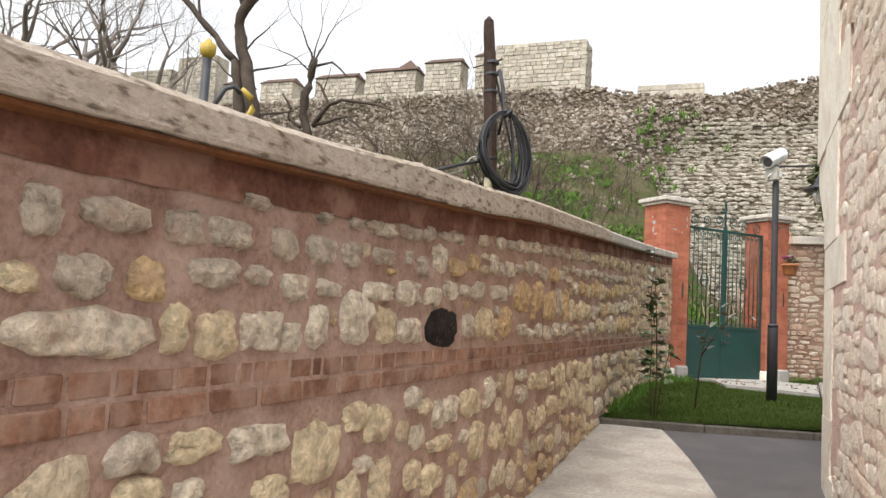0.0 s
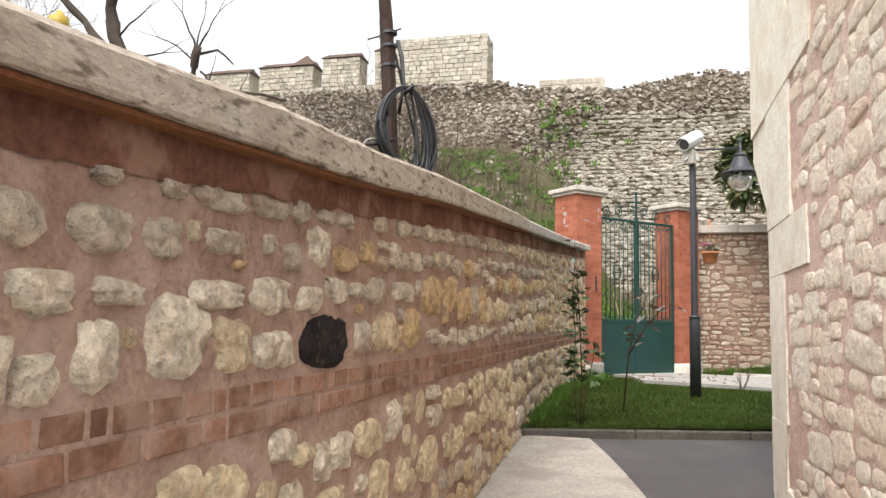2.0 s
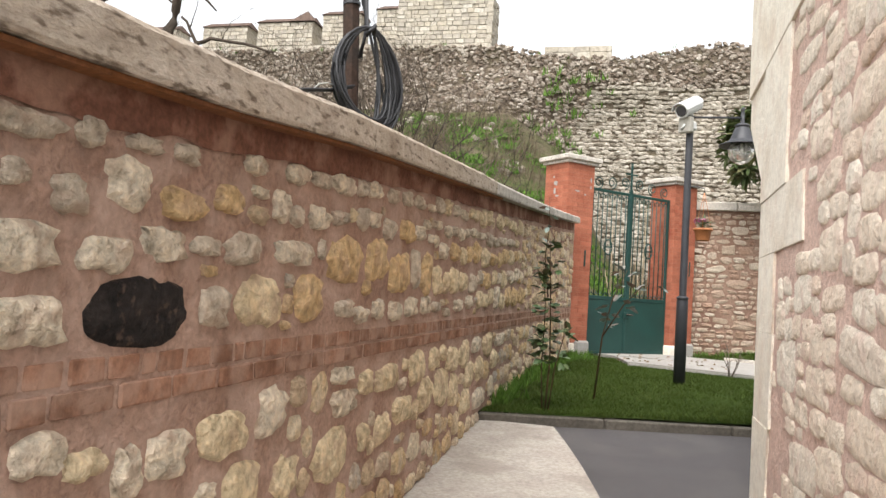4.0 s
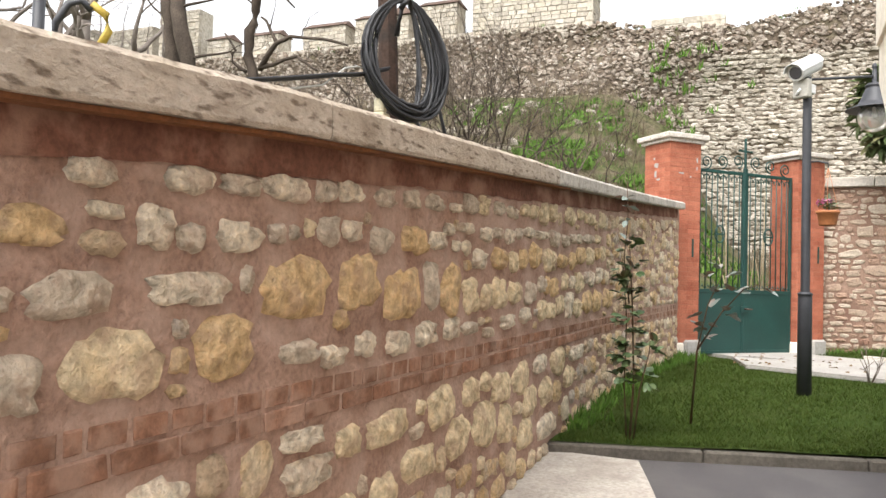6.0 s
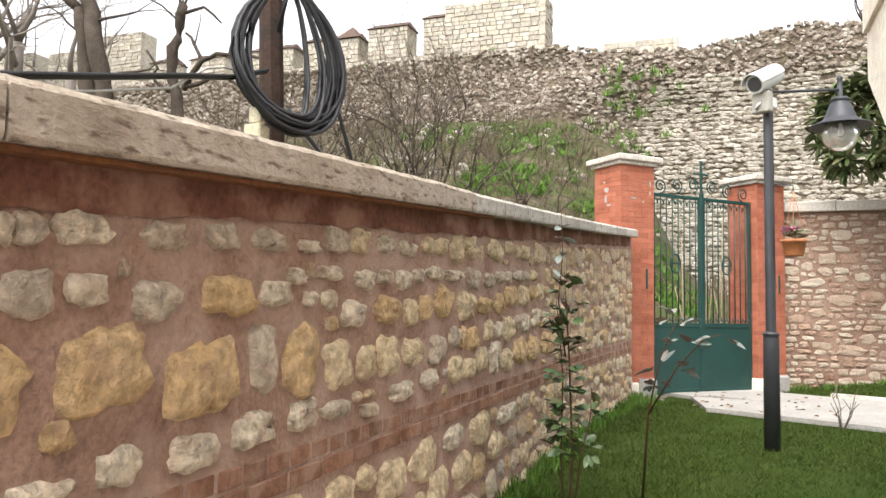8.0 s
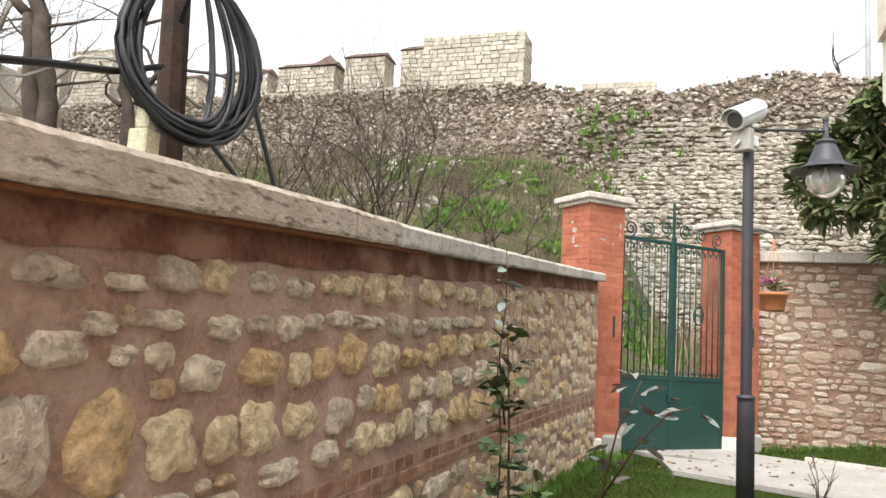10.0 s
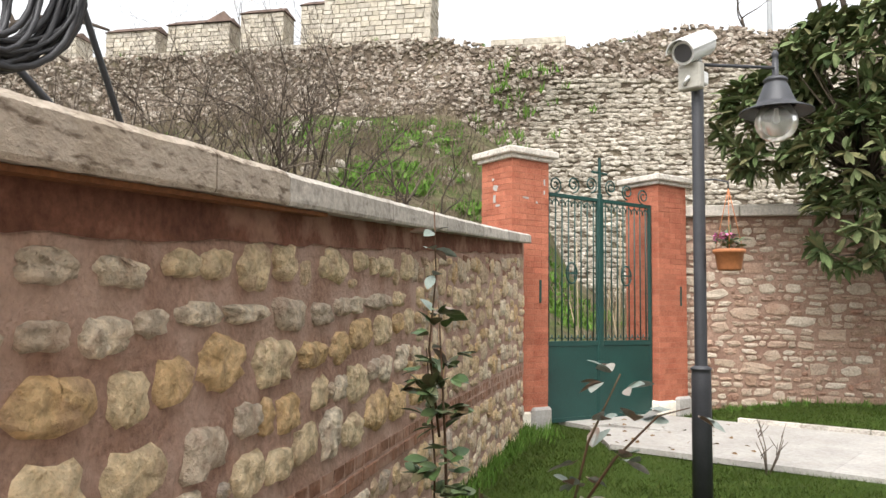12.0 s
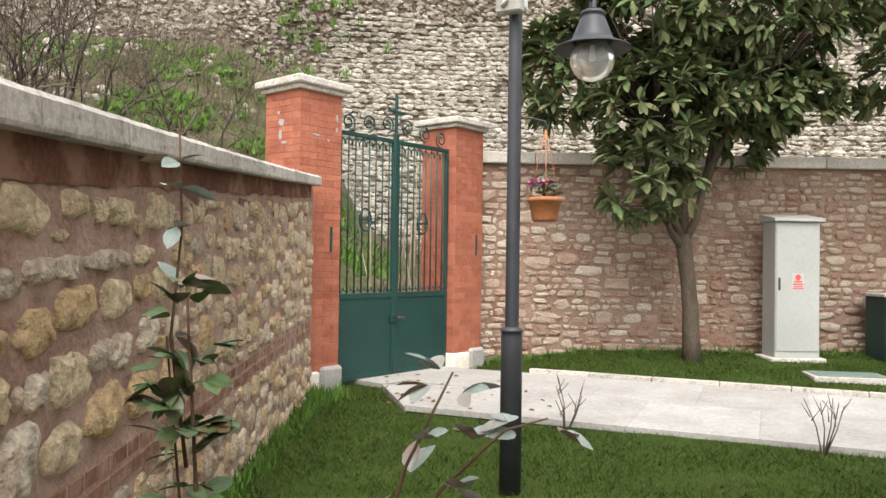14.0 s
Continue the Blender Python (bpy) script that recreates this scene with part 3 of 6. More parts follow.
STRETCH_C = [
    (3.66, 0.65, 0.25, 0.12, "w"), (3.73, 0.38, 0.15, 0.10, "w"), (3.75, 0.92, 0.11, 0.09, "g"), (3.77, 0.07, 0.16, 0.14, "y"), (3.80, 1.06, 0.09, 0.07, "g"),
    (3.87, 0.34, 0.15, 0.08, "y"), (3.88, 0.80, 0.18, 0.10, "w"), (3.94, 0.97, 0.19, 0.13, "w"), (3.98, 1.07, 0.15, 0.05, "g"), (3.99, 0.02, 0.25, 0.15, "y"),
    (4.02, 0.29, 0.10, 0.14, "w"), (4.03, 0.67, 0.40, 0.19, "k"), (4.08, 0.16, 0.32, 0.08, "y"), (4.09, 0.84, 0.23, 0.10, "w"), (4.16, 1.08, 0.12, 0.06, "g"),
    (4.16, 0.95, 0.22, 0.09, "o"), (4.19, 0.30, 0.20, 0.14, "w"), (4.28, 0.85, 0.15, 0.06, "g"), (4.35, 0.68, 0.16, 0.13, "g"), (4.37, 0.16, 0.12, 0.07, "w"),
    (4.39, 0.99, 0.18, 0.09, "o"), (4.46, 0.31, 0.29, 0.16, "y"),
]
STRETCH_D = [
    (4.49, 0.86, 0.24, 0.11, "g"), (4.52, 1.12, 0.15, 0.07, "w"), (4.58, 0.11, 0.27, 0.21, "y"), (4.61, 0.70, 0.29, 0.17, "y"), (4.71, 1.02, 0.13, 0.12, "w"),
    (4.75, 0.34, 0.23, 0.18, "w"), (4.82, 1.14, 0.18, 0.08, "w"), (4.83, 1.00, 0.11, 0.08, "g"), (4.85, 0.87, 0.31, 0.10, "w"), (4.88, 0.10, 0.21, 0.16, "y"),
    (4.99, 0.72, 0.26, 0.20, "o"), (5.01, 1.15, 0.19, 0.06, "g"), (5.02, 1.01, 0.21, 0.10, "w"), (5.05, 0.90, 0.05, 0.08, "g"), (5.19, 1.03, 0.07, 0.07, "g"),
    (5.23, 1.17, 0.25, 0.09, "w"), (5.27, 1.04, 0.04, 0.05, "g"), (5.29, 0.87, 0.39, 0.20, "o"), (5.30, 0.10, 0.35, 0.23, "y"), (5.32, 0.68, 0.23, 0.08, "g"),
    (5.35, 1.06, 0.05, 0.07, "y"), (5.37, 0.41, 0.25, 0.08, "w"),
]
STRETCH_E = [
    (5.40, 1.18, 0.05, 0.09, "g"), (5.42, 0.29, 0.29, 0.13, "w"), (5.46, 1.19, 0.08, 0.08, "g"), (5.47, 1.06, 0.15, 0.11, "g"), (5.52, 0.65, 0.17, 0.09, "w"),
    (5.56, 0.77, 0.09, 0.08, "o"), (5.60, 1.20, 0.17, 0.08, "w"), (5.62, 1.07, 0.11, 0.08, "w"), (5.64, 0.35, 0.17, 0.12, "y"), (5.64, 0.12, 0.12, 0.14, "y"),
    (5.68, 0.90, 0.29, 0.21, "o"), (5.74, 0.68, 0.15, 0.10, "w"), (5.84, 1.05, 0.16, 0.11, "g"), (5.85, 1.21, 0.18, 0.08, "g"), (5.92, 0.11, 0.22, 0.17, "y"),
    (5.93, 0.35, 0.38, 0.13, "y"), (6.00, 0.67, 0.23, 0.11, "w"), (6.02, 0.85, 0.32, 0.24, "o"), (6.08, 1.23, 0.15, 0.08, "g"), (6.12, 1.07, 0.27, 0.13, "o"),
    (6.22, 0.39, 0.07, 0.07, "y"), (6.22, 0.16, 0.33, 0.17, "y"),
]
STRETCH_F = [
    (6.26, 0.69, 0.23, 0.11, "w"), (6.29, 0.89, 0.14, 0.21, "g"), (6.31, 1.24, 0.20, 0.08, "g"), (6.35, 1.08, 0.18, 0.09, "w"), (6.45, 0.36, 0.31, 0.20, "y"),
    (6.46, 1.14, 0.10, 0.06, "w"), (6.51, 0.87, 0.23, 0.25, "o"), (6.53, 0.70, 0.18, 0.11, "w"), (6.53, 1.24, 0.15, 0.05, "w"), (6.54, 1.07, 0.09, 0.06, "w"),
    (6.65, 0.20, 0.27, 0.20, "y"), (6.68, 1.16, 0.18, 0.06, "w"), (6.72, 1.28, 0.20, 0.10, "g"), (6.75, 0.69, 0.21, 0.07, "g"), (6.76, 0.85, 0.22, 0.18, "y"),
    (6.79, 0.39, 0.24, 0.15, "y"), (6.86, 1.02, 0.18, 0.10, "w"), (6.89, 1.29, 0.15, 0.10, "y"), (6.95, 1.15, 0.18, 0.08, "w"), (6.98, 0.84, 0.16, 0.15, "y"),
    (7.00, 0.41, 0.15, 0.10, "y"), (7.00, 0.20, 0.35, 0.25, "y"),
]
STRETCH_G = [
    (7.13, 1.30, 0.18, 0.08, "g"), (7.13, 1.17, 0.14, 0.07, "g"), (7.16, 1.04, 0.27, 0.13, "o"), (7.17, 0.85, 0.21, 0.18, "y"), (7.24, 0.36, 0.31, 0.18, "y"),
    (7.30, 1.16, 0.18, 0.10, "w"), (7.31, 0.15, 0.28, 0.24, "y"), (7.33, 0.70, 0.32, 0.08, "w"), (7.35, 1.30, 0.19, 0.08, "w"), (7.39, 1.03, 0.15, 0.14, "y"),
    (7.43, 0.86, 0.24, 0.13, "y"), (7.46, 1.19, 0.13, 0.07, "g"), (7.57, 1.05, 0.17, 0.13, "o"), (7.58, 0.37, 0.34, 0.21, "y"), (7.59, 1.33, 0.16, 0.08, "y"),
    (7.63, 0.73, 0.21, 0.10, "w"), (7.68, 1.21, 0.22, 0.07, "w"), (7.70, 0.04, 0.28, 0.20, "y"), (7.72, 0.86, 0.23, 0.15, "g"), (7.75, 1.34, 0.16, 0.10, "y"),
    (7.77, 0.21, 0.27, 0.19, "y"), (7.80, 1.08, 0.27, 0.15, "o"),
]
STRETCH_H = [
    (7.95, 1.21, 0.28, 0.06, "w"), (7.96, 0.91, 0.17, 0.11, "g"), (7.97, 1.35, 0.21, 0.16, "y"), (7.98, 0.75, 0.20, 0.14, "y"), (7.98, 0.42, 0.31, 0.12, "w"),
    (8.08, 0.90, 0.08, 0.14, "o"), (8.13, 0.23, 0.33, 0.18, "y"), (8.14, 1.06, 0.28, 0.16, "y"), (8.17, 0.01, 0.50, 0.17, "w"), (8.18, 0.74, 0.21, 0.12, "y"),
    (8.19, 1.37, 0.17, 0.12, "y"), (8.25, 0.89, 0.18, 0.14, "o"), (8.26, 1.21, 0.29, 0.12, "g"), (8.40, 0.40, 0.38, 0.20, "y"), (8.40, 0.77, 0.24, 0.16, "y"),
    (8.45, 1.07, 0.27, 0.11, "o"), (8.52, 0.93, 0.15, 0.13, "y"), (8.53, 1.21, 0.22, 0.09, "g"), (8.62, 1.39, 0.31, 0.14, "y"), (8.65, 0.76, 0.21, 0.20, "w"),
    (8.70, 0.27, 0.32, 0.16, "y"), (8.72, 1.08, 0.21, 0.13, "o"),
]
STRETCH_I = [
    (8.74, 1.24, 0.19, 0.08, "g"), (8.74, 0.93, 0.12, 0.12, "w"), (8.90, 0.74, 0.28, 0.15, "y"), (8.92, 1.25, 0.18, 0.08, "w"), (8.92, 0.42, 0.45, 0.12, "w"),
    (8.94, 0.93, 0.28, 0.18, "y"), (8.95, 1.43, 0.17, 0.10, "y"), (8.98, 1.13, 0.33, 0.15, "o"), (9.13, 1.42, 0.09, 0.09, "y"), (9.16, 0.97, 0.18, 0.11, "g"),
    (9.23, 1.27, 0.41, 0.09, "g"), (9.24, 0.79, 0.36, 0.18, "o"), (9.31, 1.14, 0.29, 0.15, "y"), (9.33, 1.43, 0.26, 0.11, "y"), (9.35, 0.96, 0.21, 0.14, "w"),
    (9.56, 1.17, 0.16, 0.11, "o"), (9.57, 1.29, 0.19, 0.08, "y"), (9.59, 0.79, 0.30, 0.19, "o"), (9.63, 1.00, 0.21, 0.15, "w"), (9.70, 1.45, 0.26, 0.16, "y"),
    (9.77, 1.18, 0.21, 0.15, "y"), (10.01, 0.81, 0.44, 0.18, "o"),
]
BIG = STRETCH_A + STRETCH_B + STRETCH_C + STRETCH_D + STRETCH_E + STRETCH_F + STRETCH_G + STRETCH_H + STRETCH_I
KIND = {"o": surface("ochre_stone", [(0.57, 0.38, 0.19), (0.72, 0.51, 0.28), (0.65, 0.47, 0.28)], 12, 22, 0.92, 1.0, dark=0.48, dist=0.045, smear=(0.40, 0.26, 0.19)),
        "y": surface("yellow_cream_stone", [(0.70, 0.54, 0.33), (0.80, 0.65, 0.43), (0.66, 0.52, 0.33)], 12, 22, 0.92, 1.0, dark=0.48, dist=0.045, smear=(0.40, 0.26, 0.19)),
        "w": surface("pale_pitted_stone", [(0.66, 0.54, 0.40), (0.82, 0.71, 0.55), (0.74, 0.61, 0.46)], 14, 20, 0.92, 1.0, dark=0.55, dist=0.05, smear=(0.40, 0.26, 0.19)),
        "g": surface("grey_stone", [(0.50, 0.41, 0.31), (0.64, 0.54, 0.42), (0.56, 0.46, 0.36)], 12, 22, 0.92, 1.0, dark=0.48, dist=0.045, smear=(0.40, 0.26, 0.19)),
        "k": surface("soot_black_stone", [(0.018, 0.015, 0.014), (0.045, 0.036, 0.032)], 14, 34, 0.85, 1.0, dark=0.5, dist=0.03, smear=(0.13, 0.085, 0.065), wipe_scale=30.0, wipe_low=0.57, wipe_by=0.6)}
ORIG, ALONG = (WX, 0.0), (0, 1)
for i, (s, z, w, h, kd) in enumerate(BIG):
    vs, fs = rugged_shape(random.Random(300 + i), 18 if kd != "k" else 30, 0.5 if kd != "k" else 0.25, 1.0 if kd != "k" else 0.45, 0.07 if kd != "k" else 0.025)
    ob = part("stone", mesh_from("stone", vs, fs, True), KIND[kd], wall_a, "soot-black rounded stone" if kd == "k" else "")
    ob.matrix_basis = facing(ORIG, ALONG, s, z, wall_bend(s), w * 0.98, h * 0.96, 0.025 if kd != "k" else 0.016)
FAR_LAYERS = [(160, (0.22, 0.32), (0.13, 0.19)), (2500, (0.14, 0.23), (0.09, 0.15)), (9000, (0.09, 0.16), (0.08, 0.13)), (6000, (0.05, 0.09), (0.045, 0.08))]
GAP_LAYERS = [(300, (0.10, 0.16), (0.07, 0.11)), (1500, (0.05, 0.09), (0.045, 0.075)), (1500, (0.025, 0.05), (0.025, 0.045))]
HEAD, FOOT = (lambda s: cap_low(s) - 0.15), (lambda s: lane_z(s) if s < 8.2 else -0.12)
upper = pack(wrng, 0.0, 1.8, lambda s: band_top(s) + 0.012, HEAD, FAR_LAYERS, BIG, 0.014)
upper += pack(wrng, 1.8, 10.2, lambda s: band_top(s) + 0.012, HEAD, GAP_LAYERS, BIG, 0.016)
upper += pack(wrng, 10.2, A1 - 0.02, lambda s: band_top(s) + 0.012, HEAD, FAR_LAYERS, BIG, 0.014)
lower = pack(wrng, 0.3, 6.9, FOOT, lambda s: band_top(s) - 0.145, FAR_LAYERS[1:], BIG, 0.018)
lower += pack(wrng, 6.9, A1 - 0.02, FOOT, lambda s: band_top(s) - 0.145, FAR_LAYERS[1:], BIG, 0.014)
lay(wrng, upper, wall_a, ORIG, ALONG, SHAPES, W_MESH, M_STONE_J, (1.2, 14.0), 0.018, 460, wall_bend)
lay(wrng, lower, wall_a, ORIG, ALONG, SHAPES, W_MESH, M_STONE_J, (2.0, 14.0), 0.018, 400, wall_bend)

# two-course brick band, bricks under the coping, and a frieze that carries coping shade
def worn_bricks(material, seed):
    rng, out = random.Random(seed), []
    for i in range(8):
        bm = boxed(-0.5, 0.5, -0.5, 0.5, -0.5, 0.5, 0.05)
        for v in bm.verts:
            v.co += Vector((rng.uniform(-0.022, 0.022), rng.uniform(-0.05, 0.05), rng.uniform(-0.03, 0.02)))
        me = bpy.data.meshes.new("brick")
        bm.to_mesh(me)
        bm.free()
        me.materials.append(material)
        out.append(me)
    return out


BAND_BRICKS = worn_bricks(M_BAND, 15)


def band_row(z_of, length, proud, s0, s1, height, tilt, meshes=BAND_BRICKS, gap=0.009):
    s = s0
    while s < s1:
        ln = length * wrng.choice((1, 1, 1, 0.5, 0.96))
        ob = new("brick", wrng.choice(meshes))
        ob.parent = wall_a
        ob.matrix_basis = facing(ORIG, ALONG, s + ln / 2, z_of(s + ln / 2), wall_bend(s) + proud + wrng.uniform(-0.002, 0.002), ln - gap, height, 0.07, tilt)
        s += ln


band_row(lambda s: band_top(s) - 0.034, 0.125, -0.027, 1.0, 14.0, 0.052, 0.012, BAND_BRICKS, 0.015)
band_row(lambda s: band_top(s) - 0.101, 0.22, -0.024, 1.0, 14.0, 0.054, 0.012, BAND_BRICKS, 0.015)
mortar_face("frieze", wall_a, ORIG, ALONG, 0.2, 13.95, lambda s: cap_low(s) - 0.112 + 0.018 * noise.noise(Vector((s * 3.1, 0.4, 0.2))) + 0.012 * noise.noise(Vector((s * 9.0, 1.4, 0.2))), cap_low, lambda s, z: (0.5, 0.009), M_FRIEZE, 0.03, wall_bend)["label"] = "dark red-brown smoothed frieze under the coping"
band_row(lambda s: 1.60, 0.215, -0.028, 11.2, 13.9, 0.056, 0.0)
band_row(lambda s: 1.665, 0.215, -0.028, 12.0, 13.9, 0.056, 0.0)

# ---- gate pillars ----
U = Vector((0.690, 0.724, 0))
GT = math.degrees(math.atan2(U.y, U.x))


def pillar(x, y, top, courses_n, label, marks=()):
    """Red brick gate pillar: local x runs along the gate, y goes back; the near corner stands at the origin."""
    p = base("gate_pillar", x, y, 0.0, GT, label, "pillar", "gate pillars")
    w = 0.54
    z0 = 0.1
    part("joint_core", boxed(0.0035, w - 0.0035, 0.0035, w - 0.0035, z0 - 0.15, top), M_REDMORT, p)
    part("footing", boxed(-0.03, w * 0.52, -0.035, w, -0.15, z0 + 0.07, 0.02), M_ASH, p, "pale rough footing stone")
    part("guard_stone", boxed(w * 0.53, w + 0.03, -0.05, 0.2, -0.15, z0 + 0.11, 0.03), M_WHITE, p, "white painted guard stone")
    h = (top - z0 - 0.07) / courses_n
    rng = random.Random(int(x * 100))
    lens = (0.215, 0.215, 0.11)
    for c in range(courses_n):
        z = z0 + 0.07 + h * (c + 0.5)
        for side in (0, 1):
            s = 0.0
            order = lens if (c + side) % 2 == 0 else lens[::-1]
            for ln in order:
                ob = new("brick", pillar_brick)
                ob.parent = p
                j = rng.uniform(-0.0015, 0.0015)
                if side == 0:
                    ob.matrix_basis = Matrix.LocRotScale((s + ln / 2, 0.03 + j, z), None, (ln - 0.004, 0.06, h - 0.0045))
                else:
                    ob.matrix_basis = Matrix.LocRotScale((0.03 + j, s + ln / 2 + 0.0, z), None, (0.06, ln - 0.004, h - 0.0045))
                s += ln
    cap = bmesh.new()
    box(cap, -0.085, w + 0.085, -0.085, w + 0.085, top, top + 0.075, 0.012)
    part("capstone", cap, M_CAP_GREY, p, "pale weathered stone cap")
    box_bm = boxed(-0.04, w + 0.04, -0.04, w + 0.04, top - 0.045, top - 0.001, 0.006)
    part("cap_moulding", box_bm, M_CAP_GREY, p)
    part("meter_slot", boxed(0.40, 0.43, -0.012, 0.0, 1.35, 1.6, 0.003), M_GREEN, p, "small dark green metal plate")
    for sx, sy, z, w, hh in marks:
        vs, fs = stone_shape(rng, 9, 0.5, 0.22)
        ob = part("paint_fleck", mesh_from("paint_fleck", vs, fs), M_WHITE, p, "flake of white paint")
        if sx < 0:
            ob.matrix_basis = facing((0, 0), (0, -1), -sy, z, 0.002, w, hh, 0.003)
        else:
            ob.matrix_basis = facing((0, 0), (1, 0), sx, z, 0.002, w, hh, 0.003)
    return p


bm = boxed(-0.5, 0.5, -0.5, 0.5, -0.5, 0.5, 0.03)
pillar_brick = bpy.data.meshes.new("brick")
bm.to_mesh(pillar_brick)
bm.free()
pillar_brick.materials.append(M_RED)
GATE0 = Vector((-0.77, 14.57, 0))
c1 = GATE0 - U * 0.54
c2 = GATE0 + U * 1.84
pillar(c1.x, c1.y, 2.97, 43, "red brick gate pillar with a pale stone cap", ((-1, 0.28, 2.62, 0.10, 0.09), (-1, 0.30, 2.50, 0.06, 0.12), (-1, 0.24, 2.42, 0.10, 0.04), (-1, 0.33, 2.72, 0.04, 0.04), (0.47, 0, 2.70, 0.03, 0.09), (0.47, 0, 2.58, 0.025, 0.06), (0.2, 0, 2.50, 0.11, 0.03), (0.36, 0, 2.46, 0.03, 0.03)))
pillar(c2.x, c2.y, 2.93, 42, "red brick gate pillar beside the rubble wall")

# ---- green double gate ----
gate = base("iron_gate", GATE0.x, GATE0.y, 0.004, GT, "dark green iron double gate with bars and solid foot", "gate")
GW, GH, PH = 1.83, 2.616, 0.886


def curl(cx, cz, r, turns, start, flip=1, y=0.12):
    pts = []
    n = int(18 * turns)
    for i in range(n + 1):
        w = start + flip * 2 * math.pi * turns * i / n
        q = r * (1 - 0.75 * i / n)
        pts.append((cx + q * math.cos(w), y, cz + q * math.sin(w)))
    return pts


for k2 in range(2):
    x0, x1 = 0.015 + k2 * GW / 2, GW / 2 - 0.008 + k2 * GW / 2
    leaf = part("gate_leaf", boxed(x0, x1, 0.105, 0.125, 0.0, PH, 0.004), M_GREEN, gate, "solid green sheet metal foot of the gate")
    for a, b, c, d in ((x0, x0 + 0.04, 0.0, GH), (x1 - 0.04, x1, 0.0, GH), (x0 + 0.04, x1 - 0.04, GH - 0.045, GH - 0.002), (x0 + 0.04, x1 - 0.04, PH - 0.03, PH + 0.03), (x0 + 0.04, x1 - 0.04, 0.0, 0.05)):
        part("rail", boxed(a, b, 0.095, 0.135, c, d, 0.004), M_GREEN, leaf)
    nb = 8
    for i in range(nb):
        bx = x0 + 0.04 + (x1 - x0 - 0.08) * (i + 0.5) / nb
        part("bar", mesh_from("bar", *tube([(bx, 0.115, PH + 0.03), (bx, 0.115, GH - 0.045)], 0.009, 6), True), M_GREEN, leaf)
        hw = (x1 - x0 - 0.08) / nb / 2
        arch = [(bx - hw, 0.115, GH - 0.14)] + [(bx - hw * math.cos(w), 0.115, GH - 0.13 + 0.06 * math.sin(w)) for w in (0.5, 1.0, 1.57, 2.1, 2.6)] + [(bx + hw, 0.115, GH - 0.14)]
        part("arch", mesh_from("arch", *tube(arch, 0.007, 5), True), M_GREEN, leaf)
        foot = [(bx - hw, 0.115, PH + 0.1)] + [(bx - hw * math.cos(w), 0.115, PH + 0.09 - 0.045 * math.sin(w)) for w in (0.5, 1.57, 2.6)] + [(bx + hw, 0.115, PH + 0.1)]
        part("arch", mesh_from("arch", *tube(foot, 0.007, 5), True), M_GREEN, leaf)
    mx = (x0 + x1) / 2
    ring = [(mx + 0.085 * math.cos(w * math.pi / 9), 0.113, 1.70 + 0.12 * math.sin(w * math.pi / 9)) for w in range(18)]
    part("ring", mesh_from("ring", *tube(ring, 0.011, 6, True), True), M_GREEN, leaf)
    part("ring_bar", boxed(mx - 0.08, mx + 0.08, 0.105, 0.121, 1.69, 1.71, 0.002), M_GREEN, leaf)
    for i in range(3):
        sx = x0 + 0.1 + i * 0.29
        part("scroll", mesh_from("scroll", *tube(curl(sx + 0.09, GH + 0.10 + 0.03 * (i if k2 == 0 else 2 - i), 0.10, 1.6, -1.57, 1 if k2 == 0 else -1), 0.010, 6), True), M_GREEN, leaf)
part("meeting_post", boxed(GW / 2 - 0.03, GW / 2 + 0.03, 0.085, 0.13, 0.02, GH + 0.06, 0.006), M_GREEN, gate)
part("finial_post", boxed(GW / 2 - 0.016, GW / 2 + 0.016, 0.095, 0.125, GH + 0.06, GH + 0.5, 0.004), M_GREEN, gate)
part("cross_bar", boxed(GW / 2 - 0.13, GW / 2 + 0.13, 0.1, 0.12, GH + 0.30, GH + 0.325, 0.003), M_GREEN, gate)
lock = part("lock", boxed(GW / 2 - 0.07, GW / 2 + 0.05, 0.075, 0.1, 0.58, 0.68, 0.008), M_GREEN, gate)
part("handle", mesh_from("handle", *tube([(GW / 2 - 0.01, 0.07, 0.64), (GW / 2 - 0.01, 0.03, 0.64), (GW / 2 + 0.09, 0.03, 0.635)], 0.010, 8), True), M_TILE, lock)

# ---- rear garden wall ----
wall_b = base("wall_rear", 0, 0, 0, 0, "thin-bedded rubble garden wall with white coping", "wall", "", "structure")
B0 = Vector((0.67, 16.45, 0))
BD = Vector((1, -0.035, 0)).normalized()
bang = math.degrees(math.atan2(BD.y, BD.x))
BL = 12.0
ob = part("mortar_body", boxed(0, BL, 0, 0.4, -0.3, 2.52), surface("brown_garden_mortar", [(0.235, 0.145, 0.105), (0.30, 0.20, 0.15), (0.205, 0.122, 0.09)], 1.5, 40, 0.95, 0.5), wall_b)
ob.matrix_basis = pose(B0.x, B0.y, 0, 0, 0, bang)
for i in range(13):
    ob = part("coping_stone", boxed(i * 0.93 - 0.05, i * 0.93 + 0.872, -0.09, 0.5, 2.522, 2.665, 0.01), M_COPING, wall_b)
    ob.matrix_basis = pose(B0.x, B0.y, 0, 0, 0, bang)
brng = random.Random(21)
T_MESH = stone_meshes("stone", BLOCKY, M_THIN, False)
items = pack(brng, 0.02, 9.5, lambda s: 0.0, lambda s: 2.48, [(70, (0.22, 0.34), (0.09, 0.15)), (1300, (0.13, 0.24), (0.05, 0.10)), (9000, (0.07, 0.17), (0.035, 0.07)), (9000, (0.04, 0.09), (0.03, 0.045))], (), 0.008)
# Paler masonry by the gate; tree shade further on is also in the colour.
G_MESH = stone_meshes("stone", BLOCKY, M_GATESTONE, False)
gateside, further = [], []
